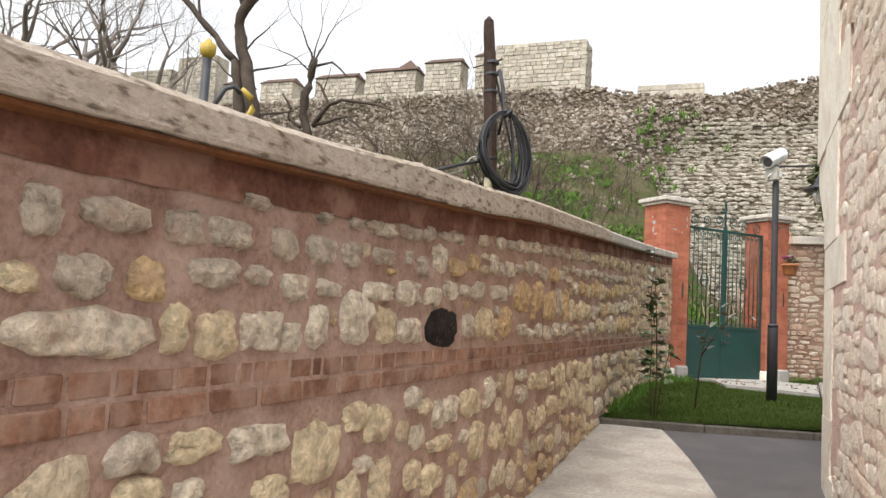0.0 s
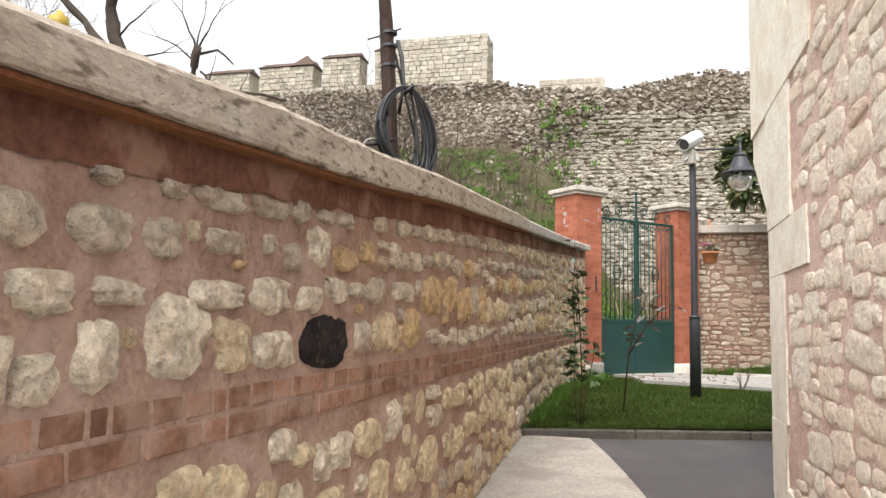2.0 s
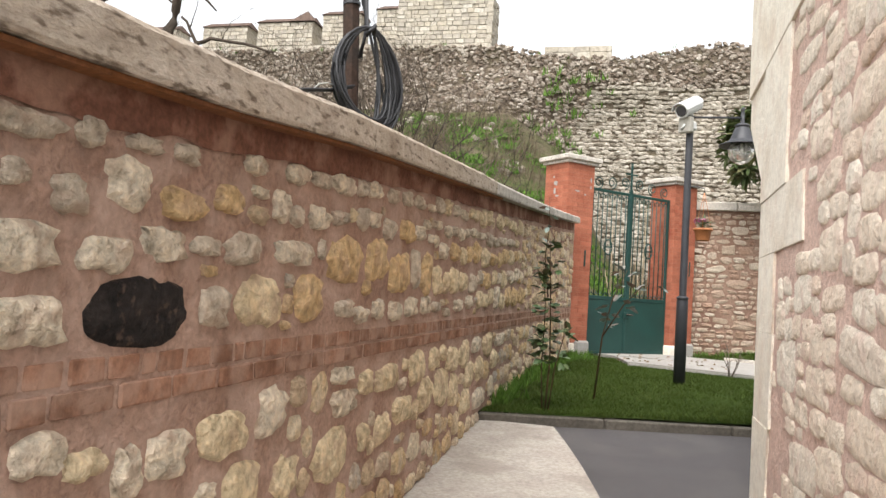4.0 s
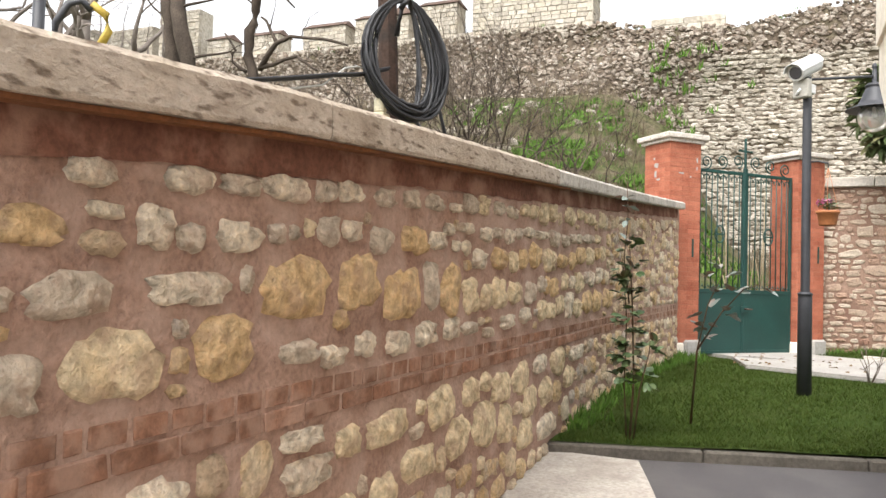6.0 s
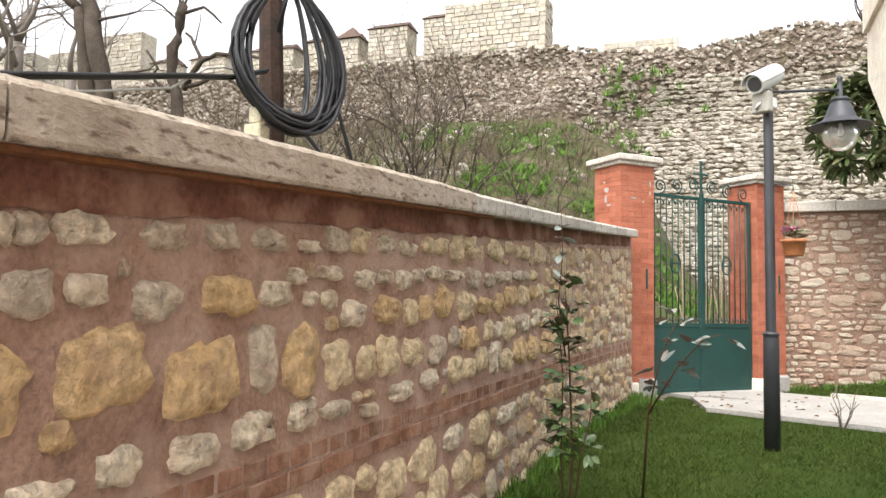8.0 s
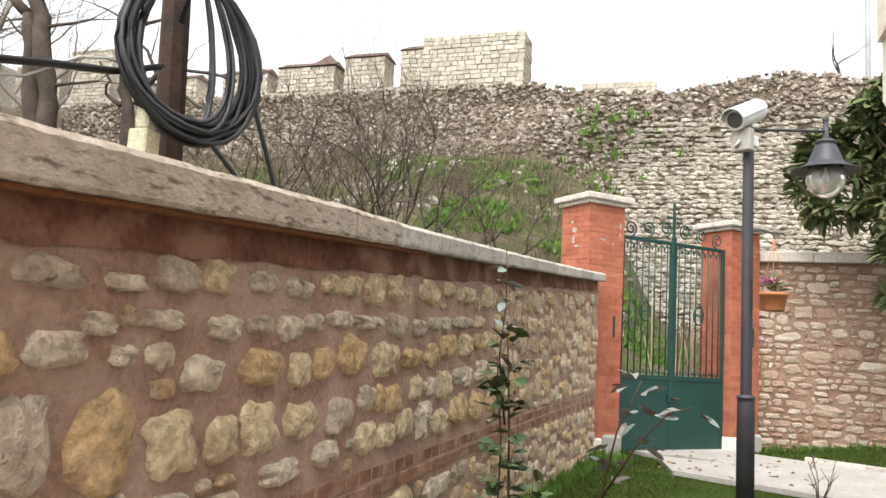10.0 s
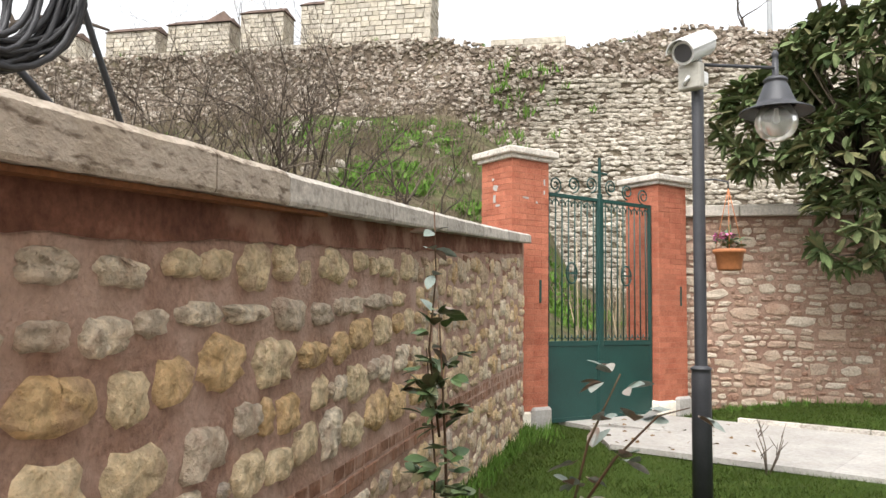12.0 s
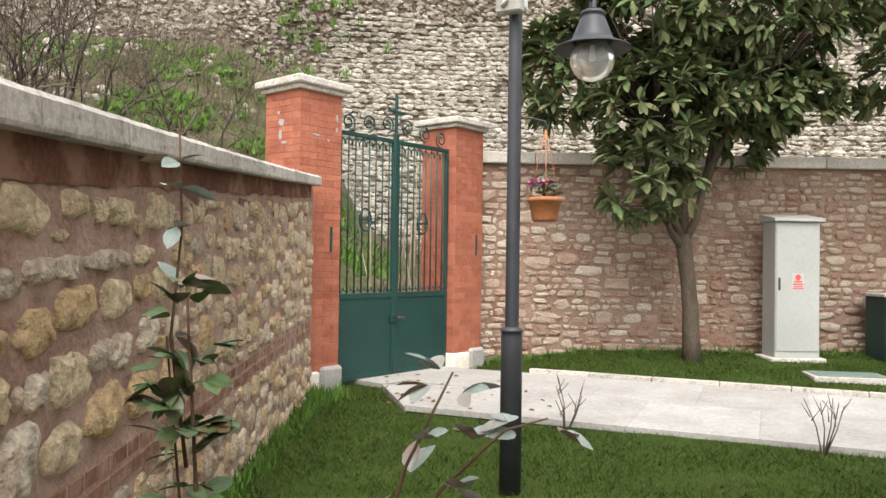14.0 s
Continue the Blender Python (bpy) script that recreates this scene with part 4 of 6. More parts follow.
for i in items:
    (gateside if brng.random() < (3.2 - i[0]) / 3.0 else further).append(i)
lay(brng, gateside, wall_b, (B0.x, B0.y), (BD.x, BD.y), BLOCKY, G_MESH, M_GATESTONE, (0.0, 3.2), 0.02, 300)
lay(brng, further, wall_b, (B0.x, B0.y), (BD.x, BD.y), BLOCKY, T_MESH, M_THIN_J, (0.0, 3.8), 0.02, 240)

# ---- building with chamfered ashlar corner ----
house = base("building_corner", 0.66, 6.95, 0, 0, "stone building with pale ashlar corner and pink rubble", "building", "", "structure")
HX = 0.0
body = bmesh.new()
box(body, 0.02, 5.0, -3.6, -0.02, -1.2, 4.4)
part("mortar_body", body, M_BLDMORT, house)
mortar_face("mortar_face", house, (0, 0), (0, -1), 0.05, 3.58, lambda s: -0.9, lambda s: 4.3, lambda s, z: (0.8, 0.0), M_BLDMORT, 0.035)
vs = [(0.0, -0.02, -0.5), (0.42, 0.67, -0.5), (5.0, 0.67, -0.5), (5.0, -0.02, -0.5)]
vs += [(0.0, -0.02, 1.42), (0.42, 0.67, 1.42), (5.0, 0.67, 1.42), (5.0, -0.02, 1.42)]
vs += [(0.0, 0.67, 1.95), (0.0, -0.02, 1.95), (5.0, 0.67, 1.95), (5.0, -0.02, 1.95)]
vs += [(0.0, 0.67, 4.4), (0.0, -0.02, 4.4), (5.0, 0.67, 4.4), (5.0, -0.02, 4.4)]
fs = [(0, 4, 5, 1), (1, 5, 6, 2), (4, 9, 8), (4, 8, 5), (5, 8, 10, 6), (9, 13, 12, 8), (8, 12, 14, 10), (12, 13, 15, 14), (0, 1, 2, 3)]
part("chamfered_corner", mesh_from("chamfered_corner", vs, fs), M_ASH, house)
part("footing_stone", boxed(-0.016, 0.35, -0.75, 0.0, -0.6, -0.12, 0.03), M_ASH, house)
hrng = random.Random(31)
KNOBBY = [rugged_shape(hrng, 12, 0.9, 0.5, 0.05) for i in range(24)]
P_MESH = stone_meshes("stone", KNOBBY, M_PALE, True)
z = -0.25
quoins = []
while z < 4.0:
    h = hrng.choice((0.30, 0.34, 0.40, 0.46))
    ln = hrng.choice((0.75, 0.95, 1.15, 1.35)) if z > 0.75 else hrng.choice((0.32, 0.5, 0.62))
    out = 0.014 + hrng.uniform(-0.003, 0.003)
    bm = boxed(-out, 0.2, -ln, -0.0 if z < 1.85 else 0.66, z + 0.0008, z + h - 0.0008, 0.002)
    for v in bm.verts:
        if v.co.y < -0.05 and v.co.x < 0.1:
            v.co.y += hrng.uniform(-0.03, 0.03)
    part("ashlar_block", bm, M_ASH, house)
    quoins.append((z, z + h, ln))
    z += h


def quoin_edge(z):
    for a, b, ln in quoins:
        if a <= z < b:
            return ln
    return 0.5


items = [i for i in pack(hrng, 0.0, 3.55, lambda s: -0.5, lambda s: 3.9, [(30, (0.4, 0.6), (0.11, 0.17)), (420, (0.24, 0.42), (0.08, 0.13)), (6000, (0.13, 0.27), (0.055, 0.105)), (6000, (0.07, 0.14), (0.04, 0.07))], (), 0.007) if i[0] - i[2] / 2 > max(quoin_edge(i[1] - i[3] / 2), quoin_edge(i[1] + i[3] / 2)) + 0.01]
lay(hrng, [(s, z, w * 1.1, h * 1.14) for s, z, w, h in items], house, (HX, 0.0), (0, -1), KNOBBY, P_MESH, M_PALE_J, (0.0, 3.2), 0.011, 300)

# ---- ancient ruin along the hilltop ----
RIDGE = [(-45, 9.9), (-18, 9.5), (-12, 9.5), (-5.3, 9.55), (-3.6, 9.15), (-1, 8.9), (0.2, 9.12), (1.3, 9.42), (2.1, 9.5), (3.0, 9.3), (4.4, 9.05), (6.7, 9.1), (14, 9.4), (40, 9.0)]
ruin = base("ancient_wall", 0, 28, 0, 0, "ruined ancient rubble wall overgrown with weeds", "ruin", "", "structure")
vs, fs = [], []
RN = 480
for i in range(RN + 1):
    x = -45 + 85 * i / RN
    top = profile(RIDGE, x) + 0.22 * noise.noise(Vector((x * 1.3, 2, 0)))
    for k2 in range(33):
        z = -0.5 + (top + 0.5) * k2 / 32
        vs.append((x, (z - 4) * 0.05 + 0.5 * noise.noise(Vector((x * 0.35, z * 0.5, 4))), z))
    vs.append((x, 3.0, top + 0.5))
    vs.append((x, 9.0, top - 0.2))
for i in range(RN):
    for k2 in range(34):
        a = i * 35 + k2
        fs.append((a, a + 35, a + 36, a + 1))
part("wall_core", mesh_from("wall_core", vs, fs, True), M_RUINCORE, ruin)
rrng = random.Random(41)
dark, bright = Soup(), Soup()
for i in range(40000):
    x = rrng.uniform(-24, 17)
    z = rrng.uniform(0.3, profile(RIDGE, x) + 0.1)
    if z < land_z(x, 27.5) - 0.4:
        continue
    # Brightness split lies in the palettes: pale coursed stones where lit, darker rubble elsewhere.
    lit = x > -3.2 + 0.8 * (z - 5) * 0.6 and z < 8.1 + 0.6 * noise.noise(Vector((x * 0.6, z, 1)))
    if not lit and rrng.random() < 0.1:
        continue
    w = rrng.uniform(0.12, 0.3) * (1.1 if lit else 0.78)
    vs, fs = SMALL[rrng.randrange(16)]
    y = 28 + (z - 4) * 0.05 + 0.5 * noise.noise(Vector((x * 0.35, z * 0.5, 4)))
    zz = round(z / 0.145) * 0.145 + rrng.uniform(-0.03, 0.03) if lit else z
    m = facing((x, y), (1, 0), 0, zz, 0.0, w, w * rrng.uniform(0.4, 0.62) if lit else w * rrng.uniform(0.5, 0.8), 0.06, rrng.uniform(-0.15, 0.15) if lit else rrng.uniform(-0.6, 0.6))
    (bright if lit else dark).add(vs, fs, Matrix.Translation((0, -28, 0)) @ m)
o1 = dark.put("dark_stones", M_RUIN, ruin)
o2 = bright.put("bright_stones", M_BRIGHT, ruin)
o1["kind"] = o2["kind"] = "stuff"


# ---- fortress tower and battlements ----
def ashlar(soup, rng, x0, x1, y, z0, z1, bw=0.32, bh=0.165):
    z = z0
    while z < z1 - 0.05:
        h = min(bh * rng.uniform(0.85, 1.15), z1 - z)
        x = x0
        while x < x1 - 0.03:
            w = min(bw * rng.uniform(0.7, 1.35), x1 - x)
            d = rng.uniform(-0.02, 0.02)
            a = [(x + 0.012, y + 0.2, z + 0.01), (x + w - 0.012, y + 0.2, z + 0.01), (x + w - 0.012, y + 0.2, z + h - 0.01), (x + 0.012, y + 0.2, z + h - 0.01)]
            b = [(p[0], y + d, p[2]) for p in a]
            soup.add(a + b, [(4, 5, 6, 7), (0, 1, 5, 4), (1, 2, 6, 5), (2, 3, 7, 6), (3, 0, 4, 7)])
            x += w
        z += h


frng = random.Random(51)
fort = base("fortress_tower", -7.7, 30, 9, 0, "cream ashlar fortress tower above the hill", "tower")
part("core", boxed(-1.84, 1.84, 0.06, 1.2, -1.0, 3.1), M_FORT, fort)
sp = Soup()
ashlar(sp, frng, -1.87, 1.87, 0.0, 0.6, 3.12)
sp.put("ashlar_face", M_FORT, fort)["kind"] = "stuff"
sp = Soup()
ashlar(sp, frng, 0, 1.2, 0.0, 0.6, 3.1)
ob = sp.put("ashlar_side", M_FORT, fort)
ob["kind"] = "stuff"
ob.matrix_basis = pose(1.87, 0, 0, 0, 0, 90)
batt = base("battlements", -20, 30.3, 9, 0, "crenellated cream stone battlements with brown copings", "battlement")
part("core", boxed(-22, 10.2, 0.06, 1.0, -1, 1.40), M_FORT, batt)
sp = Soup()
ashlar(sp, frng, -22, 10.2, 0.0, 0.6, 1.44)
sp.put("ashlar_face", M_FORT, batt)["kind"] = "stuff"
for a, b, top in ((-10.53, -9.5, 2.8), (-12.8, -11.16, 2.65), (-15.65, -13.2, 2.42), (-18.15, -16.1, 2.3), (-21.1, -19.36, 2.25), (-23.2, -22.0, 2.3), (-26.0, -23.7, 3.8), (-29.0, -26.4, 3.3), (-33, -30, 3.5)):
    mer = part("merlon", boxed(a + 20.02, b + 19.98, 0.06, 0.95, 1.38, top), M_FORT, batt)
    sp = Soup()
    ashlar(sp, frng, a + 20, b + 20, 0.0, 1.44, top)
    sp.put("merlon_face", M_FORT, mer)["kind"] = "stuff"
    if top < 2.9:
        vs = [(a + 19.95, -0.06, top), (b + 20.05, -0.06, top), (b + 20.05, 1.0, top), (a + 19.95, 1.0, top), (a + 20.1, 0.45, top + 0.3), (b + 19.9, 0.45, top + 0.3)]
        part("coping", mesh_from("coping", vs, [(0, 1, 5, 4), (1, 2, 5), (2, 3, 4, 5), (3, 0, 4), (0, 3, 2, 1)]), M_TILE, mer, "brown clay coping")
        if b - a > 2.4:
            vs = [(b + 19.0, -0.08, top), (b + 20.06, -0.08, top), (b + 20.06, 1.0, top), (b + 19.0, 1.0, top), (b + 19.53, 0.4, top + 0.58)]
            part("coping_peak", mesh_from("coping_peak", vs, [(0, 1, 4), (1, 2, 4), (2, 3, 4), (3, 0, 4), (0, 3, 2, 1)]), M_TILE, mer)
low = base("low_parapet", -2.6, 30.5, 9.25, 0, "low cream stone parapet on the ridge", "parapet")
part("core", boxed(-1.3, 1.15, 0.06, 0.5, -0.6, 0.98), M_FORT, low)
sp = Soup()
ashlar(sp, frng, -1.3, 1.15, 0.0, 0.0, 0.99, 0.5, 0.25)
sp.put("ashlar_face", M_FORT, low)["kind"] = "stuff"


# ---- things: materials ----
M_POLE = surface("dark_grey_lamp_paint", [(0.028, 0.029, 0.034), (0.045, 0.046, 0.052)], 6, 80, 0.5, 0.08, dark=0.2)
M_BLACK = surface("black_cable_rubber", [(0.012, 0.012, 0.014), (0.027, 0.027, 0.03)], 6, 60, 0.55, 0.1, vary=0.3)
M_IRON = surface("rusted_iron_pole", [(0.034, 0.023, 0.018), (0.06, 0.038, 0.029), (0.036, 0.029, 0.025)], 6, 50, 0.85, 0.4)
M_PLASTIC = surface("white_plastic", [(0.70, 0.70, 0.68), (0.76, 0.76, 0.74)], 3, 60, 0.4, 0.03, dark=0.1)
M_GREYBOX = surface("beige_grey_box", [(0.36, 0.34, 0.29), (0.42, 0.40, 0.35)], 3, 50, 0.6, 0.05, dark=0.15)
M_CABINET = surface("light_grey_cabinet_paint", [(0.35, 0.35, 0.32), (0.40, 0.40, 0.37)], 1.5, 40, 0.5, 0.05, dark=0.12)
M_STICKER = surface("clear_faded_sticker", [(0.40, 0.39, 0.37), (0.46, 0.45, 0.42)], 3, 40, 0.5, 0.02, dark=0.12)
M_REDINK = surface("red_sign_print", [(0.55, 0.07, 0.06), (0.62, 0.12, 0.10)], 8, 60, 0.6, 0.0, dark=0.2)
M_TERRA = surface("terracotta_plastic", [(0.42, 0.15, 0.055), (0.50, 0.20, 0.08)], 4, 50, 0.6, 0.1, dark=0.2)
M_YELLOW = surface("yellow_valve_paint", [(0.40, 0.28, 0.03), (0.50, 0.36, 0.06)], 6, 60, 0.5, 0.1)
M_CREAM = surface("cream_post_paint", [(0.55, 0.50, 0.34), (0.62, 0.57, 0.42)], 6, 60, 0.8, 0.2)
M_BIN = surface("dark_green_box_paint", [(0.007, 0.032, 0.029), (0.010, 0.043, 0.039)], 3, 50, 0.5, 0.06, dark=0.2)
M_HATCH = surface("grey_green_hatch", [(0.12, 0.17, 0.15), (0.16, 0.21, 0.18)], 4, 50, 0.6, 0.1)
M_BARK = surface("loquat_bark", [(0.075, 0.056, 0.04), (0.12, 0.093, 0.068), (0.095, 0.074, 0.053)], 7, 50, 0.95, 0.9, stretch=(1, 1, 0.4), dist=0.02)
M_BARE = surface("dark_bare_bark", [(0.05, 0.04, 0.032), (0.09, 0.07, 0.055)], 5, 40, 0.95, 0.6)
M_TWIGS = surface("grey_brown_twigs", [(0.12, 0.095, 0.075), (0.18, 0.145, 0.115)], 3, 30, 0.95, 0.2)
# Paler than the nearer twigs: distance haze is put into this colour.
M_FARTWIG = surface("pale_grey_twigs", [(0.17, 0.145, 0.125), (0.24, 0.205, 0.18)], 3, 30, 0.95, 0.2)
M_LEAF = surface("loquat_leaf", [(0.065, 0.095, 0.034), (0.095, 0.13, 0.05), (0.14, 0.165, 0.075), (0.16, 0.15, 0.07), (0.055, 0.085, 0.036)], 3, 25, 0.8, 0.1, pick="island", dark=0.25)
M_ROSELEAF = surface("rose_leaf", [(0.045, 0.085, 0.026), (0.065, 0.11, 0.038), (0.095, 0.13, 0.055), (0.08, 0.05, 0.026)], 9, 60, 0.4, 0.15, pick="island", dark=0.25)
M_SILVER = surface("pale_leaf_underside", [(0.15, 0.19, 0.16), (0.24, 0.27, 0.245), (0.19, 0.11, 0.075), (0.28, 0.31, 0.295)], 9, 60, 0.45, 0.15, pick="island", dark=0.25)
M_STEM = surface("rose_cane", [(0.07, 0.055, 0.03), (0.10, 0.05, 0.03)], 9, 60, 0.7, 0.2)
M_GRASS = surface("lawn_grass", [(0.032, 0.058, 0.007), (0.041, 0.070, 0.009), (0.050, 0.078, 0.011), (0.068, 0.080, 0.018)], 1.3, 20, 0.7, 0.0, pick="island", dark=0.2)
M_WEED = surface("hill_weeds", [(0.06, 0.12, 0.018), (0.085, 0.17, 0.026), (0.11, 0.205, 0.034), (0.09, 0.135, 0.032)], 1.0, 10, 0.8, 0.0, pick="island", dark=0.3)
M_STRAW = surface("dry_stalks", [(0.13, 0.10, 0.065), (0.18, 0.145, 0.095), (0.11, 0.085, 0.055)], 1.0, 10, 0.9, 0.0, pick="island", dark=0.3)
M_CANE = surface("dry_cane", [(0.30, 0.24, 0.15), (0.38, 0.31, 0.21)], 6, 40, 0.85, 0.2)
M_PINK = surface("pink_petals", [(0.55, 0.12, 0.30), (0.65, 0.22, 0.42)], 9, 60, 0.6, 0.0)
M_LAMPHEAD = surface("white_street_lamp_paint", [(0.30, 0.31, 0.32), (0.36, 0.37, 0.38)], 3, 40, 0.5, 0.03, dark=0.1)
M_GLASS = bpy.data.materials.new("clear_globe_glass")
M_GLASS.use_nodes = True
gb = M_GLASS.node_tree.nodes["Principled BSDF"]
gb.inputs["Transmission Weight"].default_value, gb.inputs["Roughness"].default_value, gb.inputs["IOR"].default_value = 0.75, 0.12, 1.3
gb.inputs["Base Color"].default_value = (0.86, 0.85, 0.83, 1)
M_LENS = bpy.data.materials.new("dark_lens_glass")
M_LENS.use_nodes = True
M_LENS.node_tree.nodes["Principled BSDF"].inputs["Base Color"].default_value = (0.03, 0.03, 0.035, 1)
M_LENS.node_tree.nodes["Principled BSDF"].inputs["Roughness"].default_value = 0.15


def rod(name, pts, r, material, parent, sides=8, label=""):
    return part(name, mesh_from(name, *tube(pts, r, sides), True), material, parent, label)


def turned(name, rings, material, parent, sides=24, label=""):
    return part(name, mesh_from(name, *lathe(rings, sides), True), material, parent, label)


# ---- lamp post with hanging lantern, security camera ----
lamp = base("lamp_post", 0.45, 11.0, 0.0, 45.5, "dark grey steel lamp post with a globe lantern", "lamp post")
turned("lower_pole", [(0.0, -0.05), (0.062, -0.05), (0.06, 0.86), (0.058, 0.885), (0.066, 0.89), (0.066, 0.90), (0.04, 0.915)], M_POLE, lamp)
turned("upper_pole", [(0.039, 0.90), (0.038, 2.72), (0.034, 2.86), (0.0, 2.865)], M_POLE, lamp)
rod("arm", [(0, 0, 2.845), (0.85, 0, 2.985)], 0.012, M_POLE, lamp)
lantern = turned("shade", [(0.03, 0.285), (0.06, 0.275), (0.082, 0.258), (0.082, 0.245), (0.066, 0.238), (0.08, 0.222), (0.128, 0.10), (0.145, 0.075), (0.245, 0.03), (0.25, 0.02), (0.235, 0.024), (0.13, 0.066)], M_POLE, lamp, 28, "dark grey bell-shaped lantern shade")
lantern.matrix_basis = pose(0.85, 0, 2.64)
turned("hanger", [(0.0, 0.475), (0.012, 0.47), (0.024, 0.45), (0.024, 0.43), (0.018, 0.42), (0.022, 0.40), (0.022, 0.285), (0.05, 0.28)], M_POLE, lantern, 12)
globe = turned("globe", [(0.10, 0.09)] + [(0.145 * math.sin(w), -0.045 - 0.145 * math.cos(w)) for w in [math.pi * (1 - q / 14) for q in range(3, 14)]] + [(0.001, -0.19)], M_GLASS, lantern, 28, "clear glass globe")
bulb = turned("bulb", [(0.02, 0.09), (0.022, 0.03), (0.03, -0.01), (0.032, -0.03), (0.02, -0.055), (0.001, -0.06)], M_PLASTIC, lantern, 12)

cctv = base("security_camera", 0.455, 11.0, 2.855, -122, "white bullet security camera on the lamp post top", "camera")
bm = bmesh.new()
bmesh.ops.create_cone(bm, cap_ends=True, segments=24, radius1=0.078, radius2=0.074, depth=0.34, matrix=Matrix.LocRotScale((0.05, 0, 0.085), Euler((0, radians(90 + 25), 0)), (1.0, 1.0, 1.0)))
part("housing", bm, M_PLASTIC, cctv)
vs, fs = [], []
for k2 in range(13):
    w = radians(8 + 164 * k2 / 12)
    for x0, r in ((-0.17, 0.083), (0.215, 0.087), (0.215, 0.094), (-0.17, 0.09)):
        vs.append((x0, r * math.cos(w), r * math.sin(w)))
for k2 in range(12):
    for q in range(4):
        a, b = k2 * 4 + q, k2 * 4 + (q + 1) % 4
        fs.append((a, b, b + 4, a + 4))
fs += [(0, 3, 2, 1), (48, 49, 50, 51)]
ob = part("sun_hood", mesh_from("sun_hood", vs, fs, False), M_PLASTIC, cctv)
ob.matrix_basis = pose(0.05, 0, 0.085, 0, 25, 0)
bm = bmesh.new()
bmesh.ops.create_cone(bm, cap_ends=True, segments=24, radius1=0.058, radius2=0.058, depth=0.006, matrix=Matrix.LocRotScale((0.2055, 0, 0.0125), Euler((0, radians(115), 0)), None))
part("lens", bm, M_LENS, cctv, "dark round lens")
rod("bracket", [(-0.02, 0, 0.03), (-0.02, 0, -0.06), (0.0, 0.0, -0.14)], 0.018, M_PLASTIC, cctv)
part("clamp", boxed(-0.05, 0.05, -0.05, 0.05, -0.15, -0.06, 0.01), M_PLASTIC, cctv)
jb = part("junction_box", boxed(0.06, 0.13, -0.075, 0.075, -0.20, -0.03, 0.01), M_GREYBOX, cctv, "beige junction box")
part("conduit", mesh_from("conduit", *tube([(0.13, 0, -0.12), (0.15, 0.0, -0.14), (0.14, -0.03, -0.17)], 0.012, 8), True), M_PLASTIC, jb)

# ---- hanging flower pot ----
hang = base("hanging_pot", 0.625, 10.98, 1.51, 0, "terracotta hanging pot with pink flowers", "flower pot")
turned("pot", [(0.0, 0.0), (0.066, 0.0), (0.072, 0.01), (0.088, 0.105), (0.099, 0.108), (0.101, 0.13), (0.092, 0.132), (0.086, 0.115), (0.0, 0.112)], M_TERRA, hang)
for i in range(3):
    w = i * 2.09 + 0.4
    rod("cord", [(0.095 * math.cos(w), 0.095 * math.sin(w), 0.13), (0.0, 0.0, 0.52)], 0.003, M_TERRA, hang, 5)
rod("hook", [(0, 0, 0.52), (0.0, 0, 0.56), (-0.08, 0.01, 0.58), (-0.2, 0.02, 0.575)], 0.006, M_POLE, hang, 6)


def leaf_shape(length, width, fold=0.25, droop=0.25):
    """Verts and faces of one pointed leaf, folded along its rib."""
    vs = [(0, 0, 0)]
    for t, q in ((0.14, 0.5), (0.36, 0.92), (0.62, 1.0), (0.85, 0.6)):
        z = -droop * length * t * t
        vs += [(length * t, -width * q / 2, z + fold * width * q / 2), (length * t, 0, z), (length * t, width * q / 2, z + fold * width * q / 2)]
    vs.append((length, 0, -droop * length))
    fs = [(0, 1, 2), (0, 2, 3), (10, 13, 11), (11, 13, 12)]
    for a in (1, 4, 7):
        fs += [(a, a + 3, a + 4, a + 1), (a + 1, a + 4, a + 5, a + 2)]
    return vs, fs


lrng = random.Random(61)


def leaf_at(soup, rng, p, length, width, up=0.3, d=None, fold=0.25, droop=0.25):
    v = Vector(d) if d else Vector((rng.gauss(0, 1), rng.gauss(0, 1), rng.gauss(up, 0.6)))
    q = v.to_track_quat("X", "Z").to_matrix().to_4x4() @ Matrix.Rotation(rng.uniform(-0.7, 0.7), 4, "X")
    soup.add(*leaf_shape(length * rng.uniform(0.7, 1.2), width * rng.uniform(0.7, 1.2), fold, droop), Matrix.Translation(p) @ q)


sp = Soup()
for i in range(46):
    w, r = lrng.uniform(0, 6.28), lrng.uniform(0, 0.08)
    leaf_at(sp, lrng, (r * math.cos(w), r * math.sin(w), 0.13 + lrng.uniform(0, 0.10)), 0.07, 0.03, 0.5)
sp.put("leaves", M_ROSELEAF, hang)["kind"] = "stuff"
sp = Soup()
for i in range(16):
    w, r = lrng.uniform(0, 6.28), lrng.uniform(0.02, 0.07)
    for j in range(4):
        leaf_at(sp, lrng, (r * math.cos(w) - 0.03, r * math.sin(w), 0.19 + lrng.uniform(0, 0.04)), 0.022, 0.02, 0.8)
sp.put("flowers", M_PINK, hang, "small pink flowers")["kind"] = "stuff"

